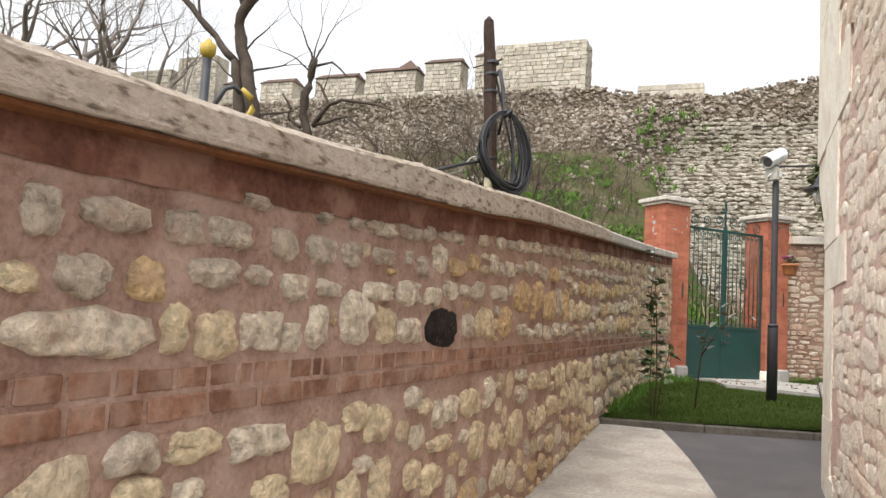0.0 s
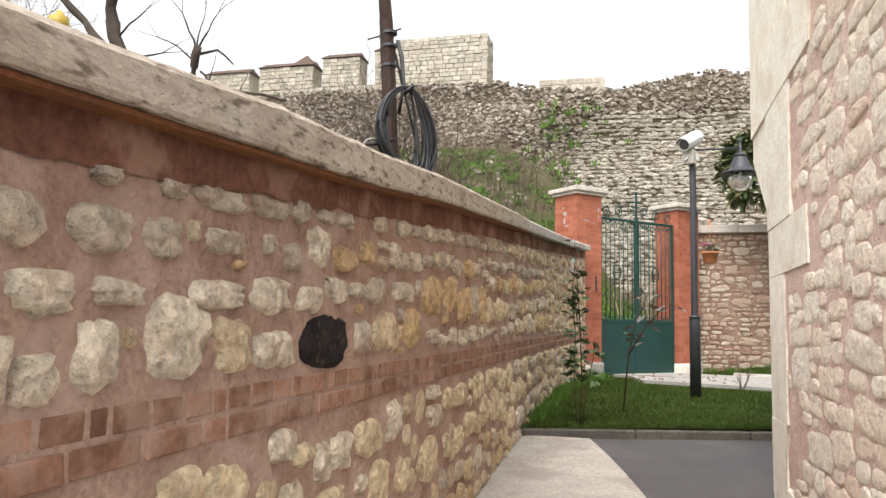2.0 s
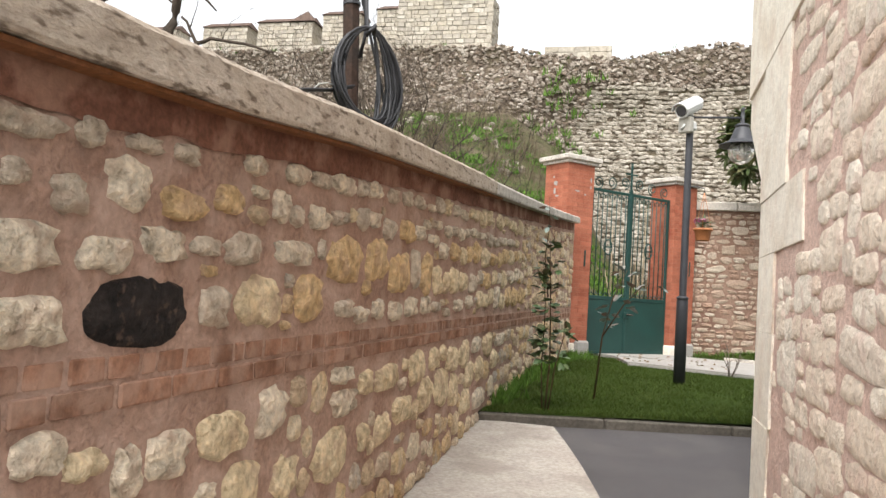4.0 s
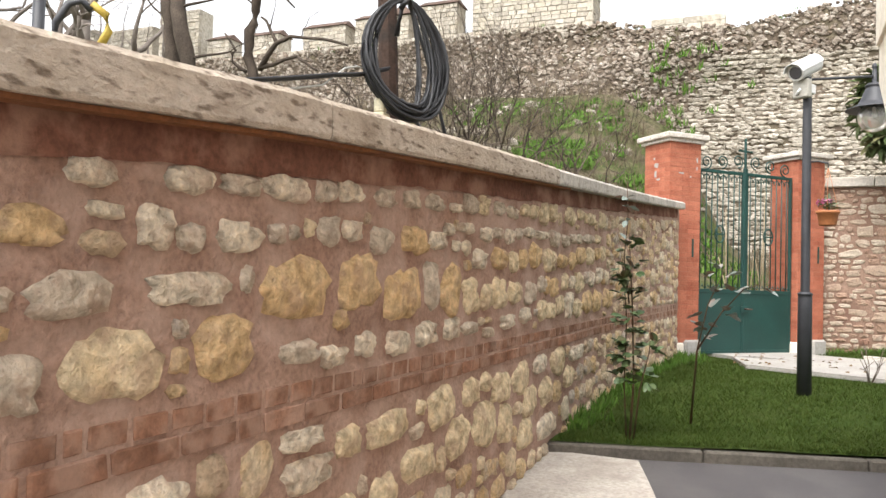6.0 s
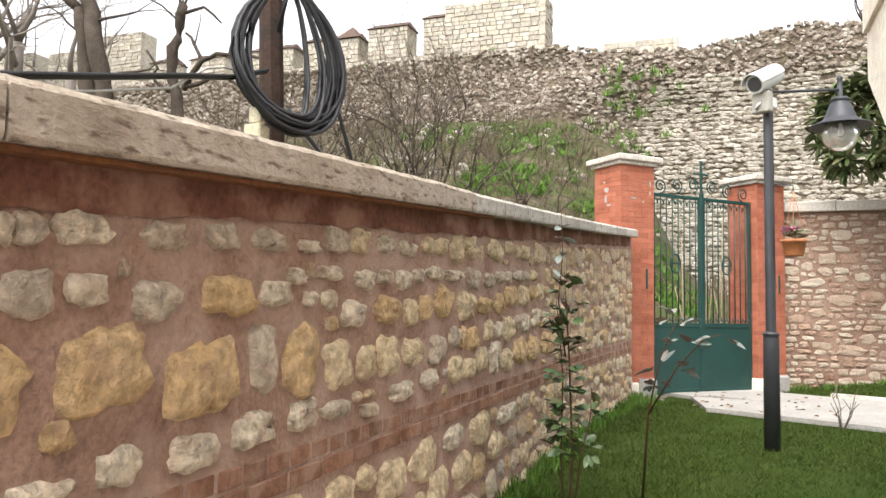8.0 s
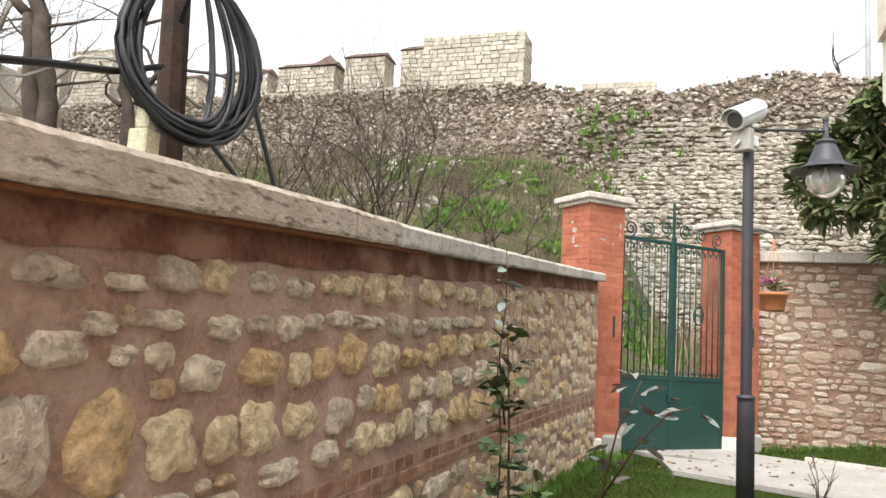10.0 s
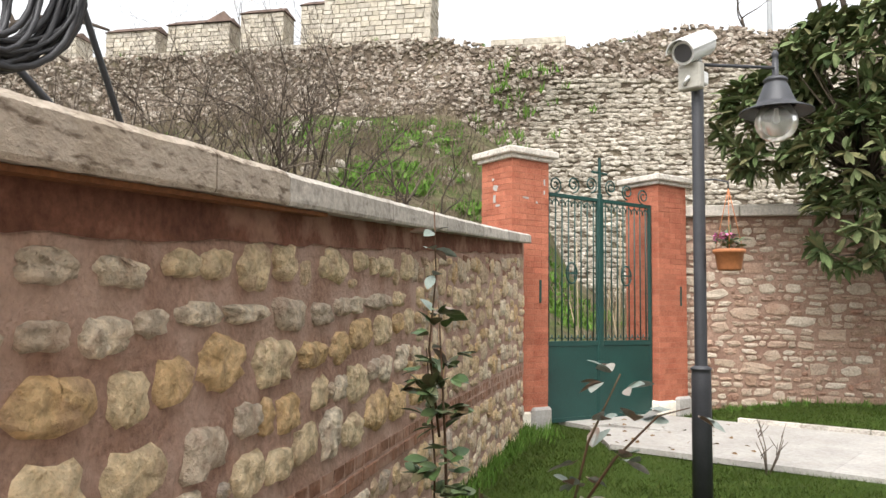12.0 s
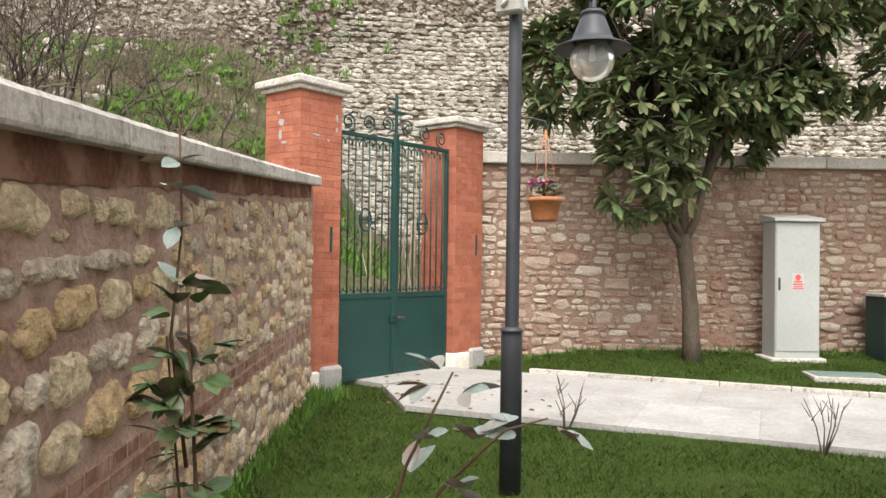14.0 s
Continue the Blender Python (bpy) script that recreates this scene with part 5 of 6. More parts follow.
# ---- meter cabinet, box, hatch ----
cab = base("electric_cabinet", 4.34, 15.68, 0.15, -3, "light grey metal electric cabinet on a concrete plinth", "cabinet")
part("plinth", boxed(-0.07, 0.60, -0.05, 0.42, -0.12, 0.02, 0.01), M_CAP_GREY, cab)
part("body", boxed(0.0, 0.54, 0.012, 0.37, 0.02, 1.66, 0.006), M_CABINET, cab)
door = part("door", boxed(0.012, 0.528, 0.0, 0.011, 0.10, 1.645, 0.004), M_CABINET, cab)
part("handle", boxed(0.035, 0.058, -0.014, 0.0, 0.83, 0.98, 0.004), M_POLE, door, "dark lever handle")
vs = [(-0.035, -0.05, 1.66), (0.575, -0.05, 1.66), (0.575, 0.4, 1.66), (-0.035, 0.4, 1.66), (-0.035, -0.05, 1.695), (0.575, -0.05, 1.695), (0.575, 0.4, 1.76), (-0.035, 0.4, 1.76)]
part("roof", mesh_from("roof", vs, [(0, 3, 2, 1), (4, 5, 6, 7), (0, 1, 5, 4), (1, 2, 6, 5), (2, 3, 7, 6), (3, 0, 4, 7)]), M_CABINET, cab)
sign = part("warning_sign", boxed(0.20, 0.345, -0.0025, -0.0005, 0.84, 1.04), M_STICKER, door, "white sticker with red warning print")
bm = bmesh.new()
bmesh.ops.create_circle(bm, cap_ends=True, segments=16, radius=0.035, matrix=Matrix.LocRotScale((0.272, -0.0035, 0.985), Euler((radians(90), 0, 0)), None))
part("emblem", bm, M_REDINK, sign)
for z0, z1, a, b in ((0.925, 0.945, 0.225, 0.32), (0.895, 0.912, 0.21, 0.335), (0.868, 0.882, 0.22, 0.325), (0.845, 0.858, 0.205, 0.34)):
    part("print_bar", boxed(a, b, -0.0045, -0.003, z0, z1), M_REDINK, sign)

ebox = base("utility_box", 5.68, 15.62, 0.13, -3, "dark green metal utility box with a stone lid", "utility box")
part("body", boxed(0, 0.9, 0.0, 0.45, 0, 0.78, 0.008), M_BIN, ebox)
part("lid", boxed(-0.05, 0.95, -0.04, 0.5, 0.782, 0.82, 0.006), M_CAP_GREY, ebox)
part("door", boxed(0.16, 0.86, -0.012, -0.001, 0.06, 0.74, 0.004), M_BIN, ebox)

hatch = base("ground_hatch", 4.35, 14.75, 0.07, -12, "grey-green metal access hatch set in the grass", "hatch")
part("rim", boxed(-0.05, 0.75, -0.04, 0.42, -0.05, 0.02, 0.006), M_CAP_GREY, hatch)
part("plate", boxed(0.0, 0.70, 0.0, 0.38, 0.021, 0.032, 0.004), M_HATCH, hatch)


# ---- trees ----
def limb(soup, rng, p, d, length, r, depth, spread_a=0.6, up=0.15, tips=None, keep=3, wob=0.18, sides=6, tip=0.5):
    """A crooked limb that tapers and forks."""
    pts, rad = [p.copy()], [r]
    n = 4
    for i in range(n):
        d = (d + Vector((rng.gauss(0, wob), rng.gauss(0, wob), rng.gauss(0, wob) + up * 0.3))).normalized()
        p = p + d * (length / n)
        pts.append(p.copy())
        rad.append(r * (1 - (1 - tip) * (i + 1) / n))
    soup.add(*tube(pts, rad, sides if r > 0.02 else 4))
    if depth == 0:
        if tips is not None:
            tips.append((p, d))
        return
    for k2 in range(keep):
        q = pts[-1] if k2 < 2 else pts[rng.randrange(2, n)]
        a = Vector((rng.gauss(0, 1), rng.gauss(0, 1), rng.gauss(0.2, 0.7))).normalized()
        e = (d + a * spread_a * rng.uniform(0.7, 1.4)).normalized()
        limb(soup, rng, q, e, length * rng.uniform(0.62, 0.85), rad[-1] * rng.uniform(0.6, 0.85), depth - 1, spread_a, up, tips, keep, wob, sides, tip)


def bare_tree(name, x, y, z, height, r, seed, label, lean=(0, 0), depth=5, material=None, keep=3, spread_a=0.6):
    t = base(name, x, y, z, 0, label, "tree")
    rng = random.Random(seed)
    trunk, crown = Soup(), Soup()
    pts, rad = [], []
    p = Vector((0, 0, -0.4))
    for i in range(7):
        pts.append(p.copy())
        rad.append(r * (1.15 - 0.5 * i / 6))
        p = p + Vector((lean[0] + rng.gauss(0, 0.05), lean[1] + rng.gauss(0, 0.05), 1)).normalized() * (height * 0.5 / 6)
    trunk.add(*tube(pts, rad, 9))
    trunk.put("trunk", material or M_BARE, t, smooth=True)
    for i in range(4):
        q = pts[-1] if i < 2 else pts[-2 - (i - 2)]
        a = rng.uniform(0, 6.28)
        d = Vector((math.cos(a) * 0.7, math.sin(a) * 0.7, rng.uniform(0.5, 1.0))).normalized()
        limb(crown, rng, q, d, height * 0.2, rad[-1] * rng.uniform(0.5, 0.8), depth - 1, spread_a, 0.1, None, keep, 0.16)
    crown.put("crown", material or M_BARE, t, smooth=True)
    return t


def pollard(name, x, y, z, seed, label, stems, shoots):
    """A crooked pruned tree: stems run as polylines with radii at both ends, and thin shoots spring from their heads."""
    t = base(name, x, y, z, 0, label, "tree")
    rng = random.Random(seed)
    for pts, r0, r1 in stems:
        fine = []
        for a, b in zip(pts, pts[1:]):
            va, vb = Vector(a), Vector(b)
            n = max(2, int((vb - va).length / 0.25))
            fine += [va.lerp(vb, i / n) + Vector((rng.gauss(0, 0.012), rng.gauss(0, 0.03), rng.gauss(0, 0.012))) for i in range(n)]
        fine.append(Vector(pts[-1]))
        rad = [(r0 + (r1 - r0) * i / (len(fine) - 1)) * rng.uniform(0.9, 1.14) for i in range(len(fine))]
        part("stem", mesh_from("stem", *tube(fine, rad, 8), True), M_BARE, t)
    for p, d, length, r, depth in shoots:
        crown = Soup()
        limb(crown, rng, Vector(p), Vector(d).normalized(), length, r, depth, 0.5, 0.1, None, 2, 0.16)
        crown.put("branch", M_BARE, t, smooth=True)
    return t


pollard("bare_tree", -9.5, 13.9, 1.2, 71, "dark bare tree with two crooked stems behind the wall",
        [([(0.3, 0, -0.6), (0.26, 0, 2.2), (0.12, 0, 3.45), (0.0, 0, 3.92), (-0.15, 0, 4.42), (-0.34, 0, 4.92), (-0.49, 0, 5.48), (-0.36, 0, 5.84), (-0.1, 0, 6.1)], 0.19, 0.11),
         ([(-0.1, 0.1, 2.4), (-0.38, 0.1, 3.7), (-0.46, 0.1, 4.2), (-0.56, 0.1, 4.75)], 0.15, 0.11),
         ([(-0.56, 0.1, 4.72), (-0.99, 0.1, 5.15), (-1.58, 0.1, 5.77), (-2.1, 0.1, 6.3), (-2.7, 0.1, 7.1)], 0.085, 0.045),
         ([(-0.36, 0, 5.84), (-0.6, 0, 6.5), (-0.5, 0.1, 7.4)], 0.10, 0.06)],
        [((-1.58, 0.1, 5.77), (-0.2, 0, 1), 1.1, 0.035, 3), ((-0.1, 0, 6.1), (0.8, 0, 0.3), 1.0, 0.06, 3), ((-0.5, 0.1, 7.4), (0.1, 0, 1), 1.2, 0.05, 4), ((-2.7, 0.1, 7.1), (-0.5, 0, 0.8), 1.1, 0.04, 3),
         ((-0.15, 0, 4.42), (0.9, 0.1, 0.15), 0.8, 0.03, 2), ((-0.3, 0, 4.85), (0.7, -0.2, 0.6), 0.8, 0.025, 3), ((-0.46, 0.1, 4.3), (-0.9, 0, 0.5), 0.9, 0.025, 3), ((0.1, 0, 3.5), (0.8, 0, 0.2), 0.8, 0.03, 3)])
pollard("bare_tree", -8.7, 14.9, 1.2, 78, "smaller dark bare tree with pruned limbs and thin shoots",
        [([(0.05, 0, -0.6), (0.02, 0, 2.4), (0.0, 0, 3.35), (-0.14, 0, 3.75), (-0.11, 0, 4.2), (-0.02, 0, 4.6), (0.02, 0, 5.0)], 0.13, 0.085),
         ([(0.1, 0, 3.5), (0.49, 0, 3.96), (0.78, 0, 4.05), (1.5, 0, 3.95), (1.97, 0, 3.78)], 0.05, 0.02),
         ([(0.49, 0, 3.96), (0.3, 0, 4.26), (0.1, 0, 4.49)], 0.04, 0.02),
         ([(0.1, 0, 3.55), (0.87, 0, 3.68), (1.11, 0, 3.56), (1.35, 0, 3.39)], 0.04, 0.02),
         ([(-0.2, 0, 3.5), (-0.55, 0, 3.72), (-0.48, 0, 3.93), (-0.73, 0, 4.27)], 0.035, 0.02),
         ([(0.1, 0, 4.85), (0.51, 0, 4.88), (0.83, 0, 4.58)], 0.03, 0.015)],
        [((-0.02, 0, 4.95), (-0.2, 0, 1), 0.8, 0.028, 3), ((0.02, 0, 4.95), (0.45, 0, 0.9), 0.9, 0.024, 3), ((-0.1, 0, 4.75), (-0.6, 0, 0.8), 0.8, 0.022, 3), ((0.0, 0, 4.98), (0.05, 0.1, 1), 1.0, 0.02, 3), ((0.3, 0, 4.26), (0.2, 0, 1), 0.5, 0.014, 2), ((1.0, 0, 4.03), (0.4, 0, 0.9), 0.5, 0.012, 2)])
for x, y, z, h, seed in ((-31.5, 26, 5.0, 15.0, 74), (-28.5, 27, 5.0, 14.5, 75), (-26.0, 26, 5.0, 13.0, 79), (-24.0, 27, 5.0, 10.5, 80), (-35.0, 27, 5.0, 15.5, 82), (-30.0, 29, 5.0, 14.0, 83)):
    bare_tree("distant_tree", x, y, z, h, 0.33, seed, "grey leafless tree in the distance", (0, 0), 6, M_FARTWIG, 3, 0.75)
bare_tree("ridge_tree", 6.7, 30.5, 9.0, 5.6, 0.09, 76, "thin bare tree behind the ruin ridge", (-0.2, 0), 4, M_BARE, 2, 0.4)
bare_tree("ridge_tree", 7.2, 30.6, 9.0, 7.0, 0.10, 77, "thin bare tree behind the ruin ridge", (-0.15, 0), 4, M_BARE, 2, 0.4)
bare_tree("ridge_tree", 4.3, 30.3, 9.0, 3.6, 0.06, 73, "small bare sapling on the ruin ridge", (-0.2, 0), 4, M_BARE, 2, 0.45)


def shrub(x, y, z, height, seed, label):
    t = base("bare_shrub", x, y, z, 0, label, "shrub", "leafless shrubs on the bank")
    rng = random.Random(seed)
    for i in range(5):
        sp = Soup()
        a = rng.uniform(0, 6.28)
        d = Vector((math.cos(a) * 0.55, math.sin(a) * 0.55, 1)).normalized()
        limb(sp, rng, Vector((0, 0, -0.2)), d, height * 0.38, 0.045, 4, 0.55, 0.1, None, 3, 0.2, 5, 0.64)
        sp.put("stem", M_TWIGS if i % 2 else M_BARE, t, smooth=True)


for i, (x, y, h) in enumerate(((-6.1, 20.0, 5.6), (-4.3, 20.2, 3.8), (-8.4, 20.4, 5.2), (-5.4, 19.4, 4.6), (-7.2, 19.6, 5.0), (-11.0, 21.0, 4.6), (-9.6, 20.0, 4.4), (-6.7, 21.2, 4.8))):
    shrub(x, y, land_z(x, y), h, 90 + i, "leafless brown shrub on the weedy bank")

loquat = base("loquat_tree", 3.35, 15.75, 0.13, 0, "evergreen loquat tree with large dark leathery leaves", "tree")


def leafy(parent, rng, trunk_pts, trunk_r, forks, lobes, clumps, length=0.21):
    """Evergreen tree: trunk and forks, limbs out to rosettes of long leaves spread over a ragged crown."""
    sp = Soup()
    sp.add(*tube(trunk_pts, trunk_r, 10))
    sp.put("trunk", M_BARK, parent, smooth=True)
    sp, lf = Soup(), Soup()
    for f in forks:
        sp.add(*tube(f, [0.065, 0.05, 0.036, 0.024], 8))
    ends = [Vector(f[-1]) for f in forks]
    made = 0
    while made < clumps:
        v = Vector((rng.gauss(0, 1), rng.gauss(0, 1), rng.gauss(0.15, 1))).normalized()
        x, y, z, rx, ry, rz = rng.choices(lobes, [q[3] * q[4] + q[4] * q[5] + q[3] * q[5] for q in lobes])[0]
        p = Vector((x, y, z)) + Vector((v.x * rx, v.y * ry, v.z * rz)) * rng.uniform(0.55, 1.0) ** 0.5
        if noise.noise(p * 1.6) < -0.3:
            continue
        made += 1
        if made % 4 == 0:
            e = min(ends, key=lambda q: (q - p).length)
            mid = (e + p) / 2 + Vector((0, 0, 0.12))
            sp.add(*tube([e, mid, p], [0.022, 0.014, 0.006], 4))
        axis = (v * 1.0 + Vector((0, -0.1, 0.7))).normalized()
        for k2 in range(rng.randrange(10, 15)):
            a = rng.uniform(0, 6.28)
            side = axis.orthogonal().normalized()
            d = Matrix.Rotation(a, 3, axis) @ side
            leaf_at(lf, rng, p + axis * rng.uniform(-0.06, 0.06), length, length * 0.34, 0, d + axis * rng.uniform(-0.15, 1.0), 0.3, 0.16)
    sp.put("bough", M_BARK, parent, smooth=True)
    ob = lf.put("crown", M_LEAF, parent, "dense crown of long dark green leaves")


trng = random.Random(81)
leafy(loquat, trng, [(0, 0, -0.1), (-0.01, 0, 0.25), (-0.02, 0, 0.6), (-0.06, 0, 1.0), (-0.11, 0, 1.38), (-0.13, 0, 1.5)], [0.125, 0.105, 0.095, 0.09, 0.10, 0.085],
      [[(-0.13, 0, 1.42), (-0.22, 0.02, 1.66), (-0.25, 0.02, 2.0), (-0.5, -0.1, 2.7)], [(-0.11, 0, 1.42), (0.04, 0, 1.7), (0.13, 0, 2.1), (0.3, 0.0, 3.0)], [(-0.15, -0.02, 1.38), (-0.24, -0.03, 1.48), (-0.30, -0.04, 1.56), (-0.33, -0.05, 1.62)], [(-0.1, 0.02, 1.5), (-0.05, 0.2, 2.1), (0.0, 0.4, 2.6), (0.5, 0.5, 3.3)], [(0.13, 0, 2.1), (0.3, -0.05, 2.6), (0.5, -0.1, 2.9), (0.8, -0.1, 3.15)]],
      [(-0.77, -0.4, 2.15, 0.6, 0.55, 0.5), (-0.57, -0.45, 2.95, 0.8, 0.7, 0.55), (-1.65, 0.1, 3.4, 0.45, 0.5, 0.65), (0.5, -0.2, 3.05, 0.8, 0.6, 0.32), (1.25, 0.0, 3.2, 0.55, 0.5, 0.38), (0.2, 0.0, 4.1, 1.75, 1.2, 0.75), (0.75, 0.25, 2.72, 0.36, 0.36, 0.32), (-0.1, 0.1, 3.6, 0.9, 0.7, 0.5)], 900, 0.22)
second = base("loquat_tree", 6.95, 15.3, 0.1, 0, "evergreen loquat tree partly in view beside the wall", "tree")
leafy(second, trng, [(0, 0, -0.1), (0.0, 0, 0.8), (0.05, 0, 1.7)], [0.11, 0.1, 0.08], [[(0.05, 0, 1.7), (-0.2, 0, 2.1), (-0.5, 0, 2.6), (-0.9, 0, 3.2)], [(0.05, 0, 1.7), (0.3, 0, 2.2), (0.6, 0, 2.8), (0.9, 0, 3.4)]],
      [(-1.0, 0, 3.4, 0.8, 0.9, 0.6), (0.5, 0, 3.5, 1.0, 1.2, 0.8), (-0.2, 0, 4.6, 1.7, 1.5, 0.8)], 420, 0.22)


# ---- roses ----
def rose(x, y, z, seed, canes, leaf_material, label, density=0.024):
    t = base("rose_bush", x, y, z, 0, label, "rose bush")
    rng = random.Random(seed)
    lf = Soup()
    for pts, r in canes:
        rod("cane", pts, [r * (1 - 0.7 * i / (len(pts) - 1)) for i in range(len(pts))], M_STEM, t, 6)
        ps = [Vector(p) for p in pts]
        for a, b in zip(ps[1:], ps[2:]):
            for k2 in range(max(2, int((b - a).length / density))):
                p = a.lerp(b, rng.random())
                d = Vector((rng.gauss(0, 1), rng.gauss(0, 1), rng.gauss(0.1, 0.4))).normalized()
                q = p + d * rng.uniform(0.02, 0.07)
                for s in (-0.7, 0, 0.7):
                    e = Matrix.Rotation(s, 3, "Z") @ d
                    leaf_at(lf, rng, q, 0.074, 0.045, 0, e + Vector((0, 0, rng.uniform(-0.2, 0.4))), 0.22, 0.14)
    ob = lf.put("leaves", leaf_material, t, smooth=True)
    return t


rose(-0.66, 8.5, -0.1, 3, [([(0, 0, 0), (0.02, 0, 0.4), (0.0, 0, 0.9), (-0.03, 0, 1.36)], 0.009), ([(0.02, 0.02, 0), (0.06, 0, 0.35), (0.12, -0.02, 0.6), (0.12, 0, 0.74)], 0.007), ([(-0.02, 0, 0), (-0.05, 0.05, 0.35), (-0.04, 0.03, 0.8), (-0.07, 0.0, 1.2)], 0.007)], M_ROSELEAF, "tall green rose bush growing beside the wall")
rod_t = base("rose_shoot", -0.68, 8.5, -0.1, 0, "thin red rose shoot with a few leaves", "rose shoot")
rod("cane", [(0, 0, 0.9), (-0.04, 0, 1.2), (-0.02, 0, 1.45), (-0.03, 0, 1.70)], [0.005, 0.004, 0.003, 0.002], M_STEM, rod_t, 5)
sp = Soup()
for z in (1.2, 1.32, 1.45, 1.54, 1.6):
    for j in range(3):
        leaf_at(sp, lrng, (-0.03, 0, z), 0.075, 0.04, 0.1)
sp.put("leaves", M_SILVER, rod_t)
rose(-0.30, 8.72, 0.02, 4, [([(0, 0, 0), (0.05, -0.2, 0.5), (0.12, -0.3, 0.8), (0.22, -0.35, 1.02)], 0.008), ([(0.05, -0.2, 0.5), (0.2, -0.3, 0.75), (0.33, -0.38, 0.9), (0.42, -0.4, 0.93)], 0.006)], M_SILVER, "rose bush with pale grey-green and reddish leaves", 0.05)


def twig_bush(x, y, z, seed):
    t = base("pruned_rose", x, y, z, 0, "leafless pruned rose stems at the path edge", "rose bush", "pruned roses along the path")
    rng = random.Random(seed)
    for i in range(5):
        a = rng.uniform(0, 6.28)
        top = Vector((0.13 * math.cos(a), 0.13 * math.sin(a), rng.uniform(0.25, 0.42)))
        rod("stem", [(0, 0, -0.03), tuple(top * 0.5 + Vector((0.02, 0, 0))), tuple(top)], [0.007, 0.005, 0.003], M_TWIGS, t, 5)
        for k2 in range(2):
            q = top * rng.uniform(0.5, 0.9)
            rod("twig", [tuple(q), tuple(q + Vector((rng.gauss(0, 0.05), rng.gauss(0, 0.05), 0.1)))], [0.004, 0.002], M_TWIGS, t, 4)


twig_bush(1.12, 12.6, lawn_z(1.12, 12.6), 5)
twig_bush(2.75, 11.85, lawn_z(2.75, 11.85), 6)

# dry canes standing behind the gate
canes = base("dry_canes", 0.0, 16.6, 0.1, 0, "pale dry canes leaning behind the gate", "canes")
for i in range(13):
    x, y = trng.uniform(-0.75, 0.55), trng.uniform(-0.5, 0.5)
    h = trng.uniform(1.2, 2.4)
    lx = trng.gauss(0, 0.12)
    rod("cane", [(x, y, -0.1), (x + lx * 0.4, y, h * 0.5), (x + lx, y + 0.05, h)], [0.014, 0.012, 0.006], M_CANE, canes, 6)


# ---- utility pole and cable coil behind the wall ----
upole = base("utility_pole", -2.26, 8.0, 0.6, 0, "rusty brown utility pole with a pointed top", "pole")
part("shaft", mesh_from("shaft", *tube([(0.09, 0, -0.3), (0.02, 0, 1.2), (-0.03, 0, 2.2), (-0.075, 0, 2.85)], [0.075, 0.07, 0.066, 0.062], 8)), M_IRON, upole)
part("tip", mesh_from("tip", *tube([(-0.075, 0, 2.85), (-0.095, 0, 3.05), (-0.1, 0, 3.16), (-0.103, 0, 3.21)], [0.058, 0.056, 0.052, 0.01], 8)), M_IRON, upole)
for z in (2.42, 2.6, 2.72):
    part("band", mesh_from("band", *tube([(-0.04, 0, z - 0.012), (-0.042, 0, z + 0.012)], 0.073, 10)), M_POLE, upole)
rod("spike", [(-0.26, 0.05, 2.70), (-0.05, 0, 2.72), (0.08, -0.04, 2.74)], 0.008, M_IRON, upole, 5)
rod("loose_wire", [(0.06, -0.06, 2.62), (0.11, -0.08, 2.45), (0.13, -0.08, 2.2), (0.1, -0.1, 1.95)], 0.02, M_BLACK, upole, 5)
stump = base("cream_post", -2.2, 7.78, 1.0, 0, "short cream painted post head beside the pole", "post")
part("post", boxed(-0.05, 0.05, -0.05, 0.05, -0.6, 1.0, 0.008), M_CREAM, stump)
part("post_head", boxed(-0.035, 0.035, -0.035, 0.035, 1.0, 1.1, 0.012), M_CREAM, stump)

coil = base("cable_coil", -2.06, 7.84, 2.36, 0, "coil of black cable hanging on the pole", "cable coil")
crng = random.Random(91)
cd = Vector((0.50, 0.866, 0))
cn = Vector((0.866, -0.50, 0))
for i in range(30):
    left = crng.uniform(0.22, 0.33)
    right = crng.choice((0.10, 0.18, 0.25, 0.30, 0.33, 0.34)) + crng.uniform(-0.015, 0.015)
    foot_z = -0.40 + crng.uniform(0, 0.09) + 0.10 * (0.34 - right)
    swing = crng.gauss(0, 0.028)
    pts = []
    for j in range(28):
        w = 2 * math.pi * j / 28
        c, q = math.cos(w), math.sin(w)
        s = c * (right if c > 0 else left) * (1 - 0.10 * max(0.0, q) ** 2) + 0.03 * (1 - q)
        z = 0.40 * q if q > 0 else -foot_z * q
        pts.append(cd * s + cn * (swing * (1 - q) * 0.7 + crng.gauss(0, 0.003) + (0.05 if c < 0 else -0.03) * c) + Vector((0, 0, z + 0.008 * math.sin(3 * w + i))))
    part("cable_loop", mesh_from("cable_loop", *tube(pts, crng.uniform(0.008, 0.0125), 6, True), True), M_BLACK, coil)
rod("binding", [tuple(cd * -0.05 + Vector((0, 0, 0.33))), tuple(cd * -0.02 + cn * 0.07 + Vector((0, 0, 0.40))), tuple(cd * 0.03 + Vector((0, 0, 0.36)))], 0.02, M_BLACK, coil, 6)
duct = base("cable_bundle", -2.3, 7.65, 2.24, 0, "black cable bundle running off behind the wall", "cable")
for i in range(4):
    o = Vector((0.012 * i, 0, 0.012 * (i % 2)))
    rod("cable", [tuple(o + Vector(p)) for p in ((0.12, 0.14, 0.05), (0, 0, -0.015), (0, -0.35, -0.11), (0, -0.8, -0.245), (0, -1.31, -0.39), (0, -2.6, -0.74), (-0.1, -4.6, -1.2))], 0.0095, M_BLACK if i else M_CABINET, duct, 6)
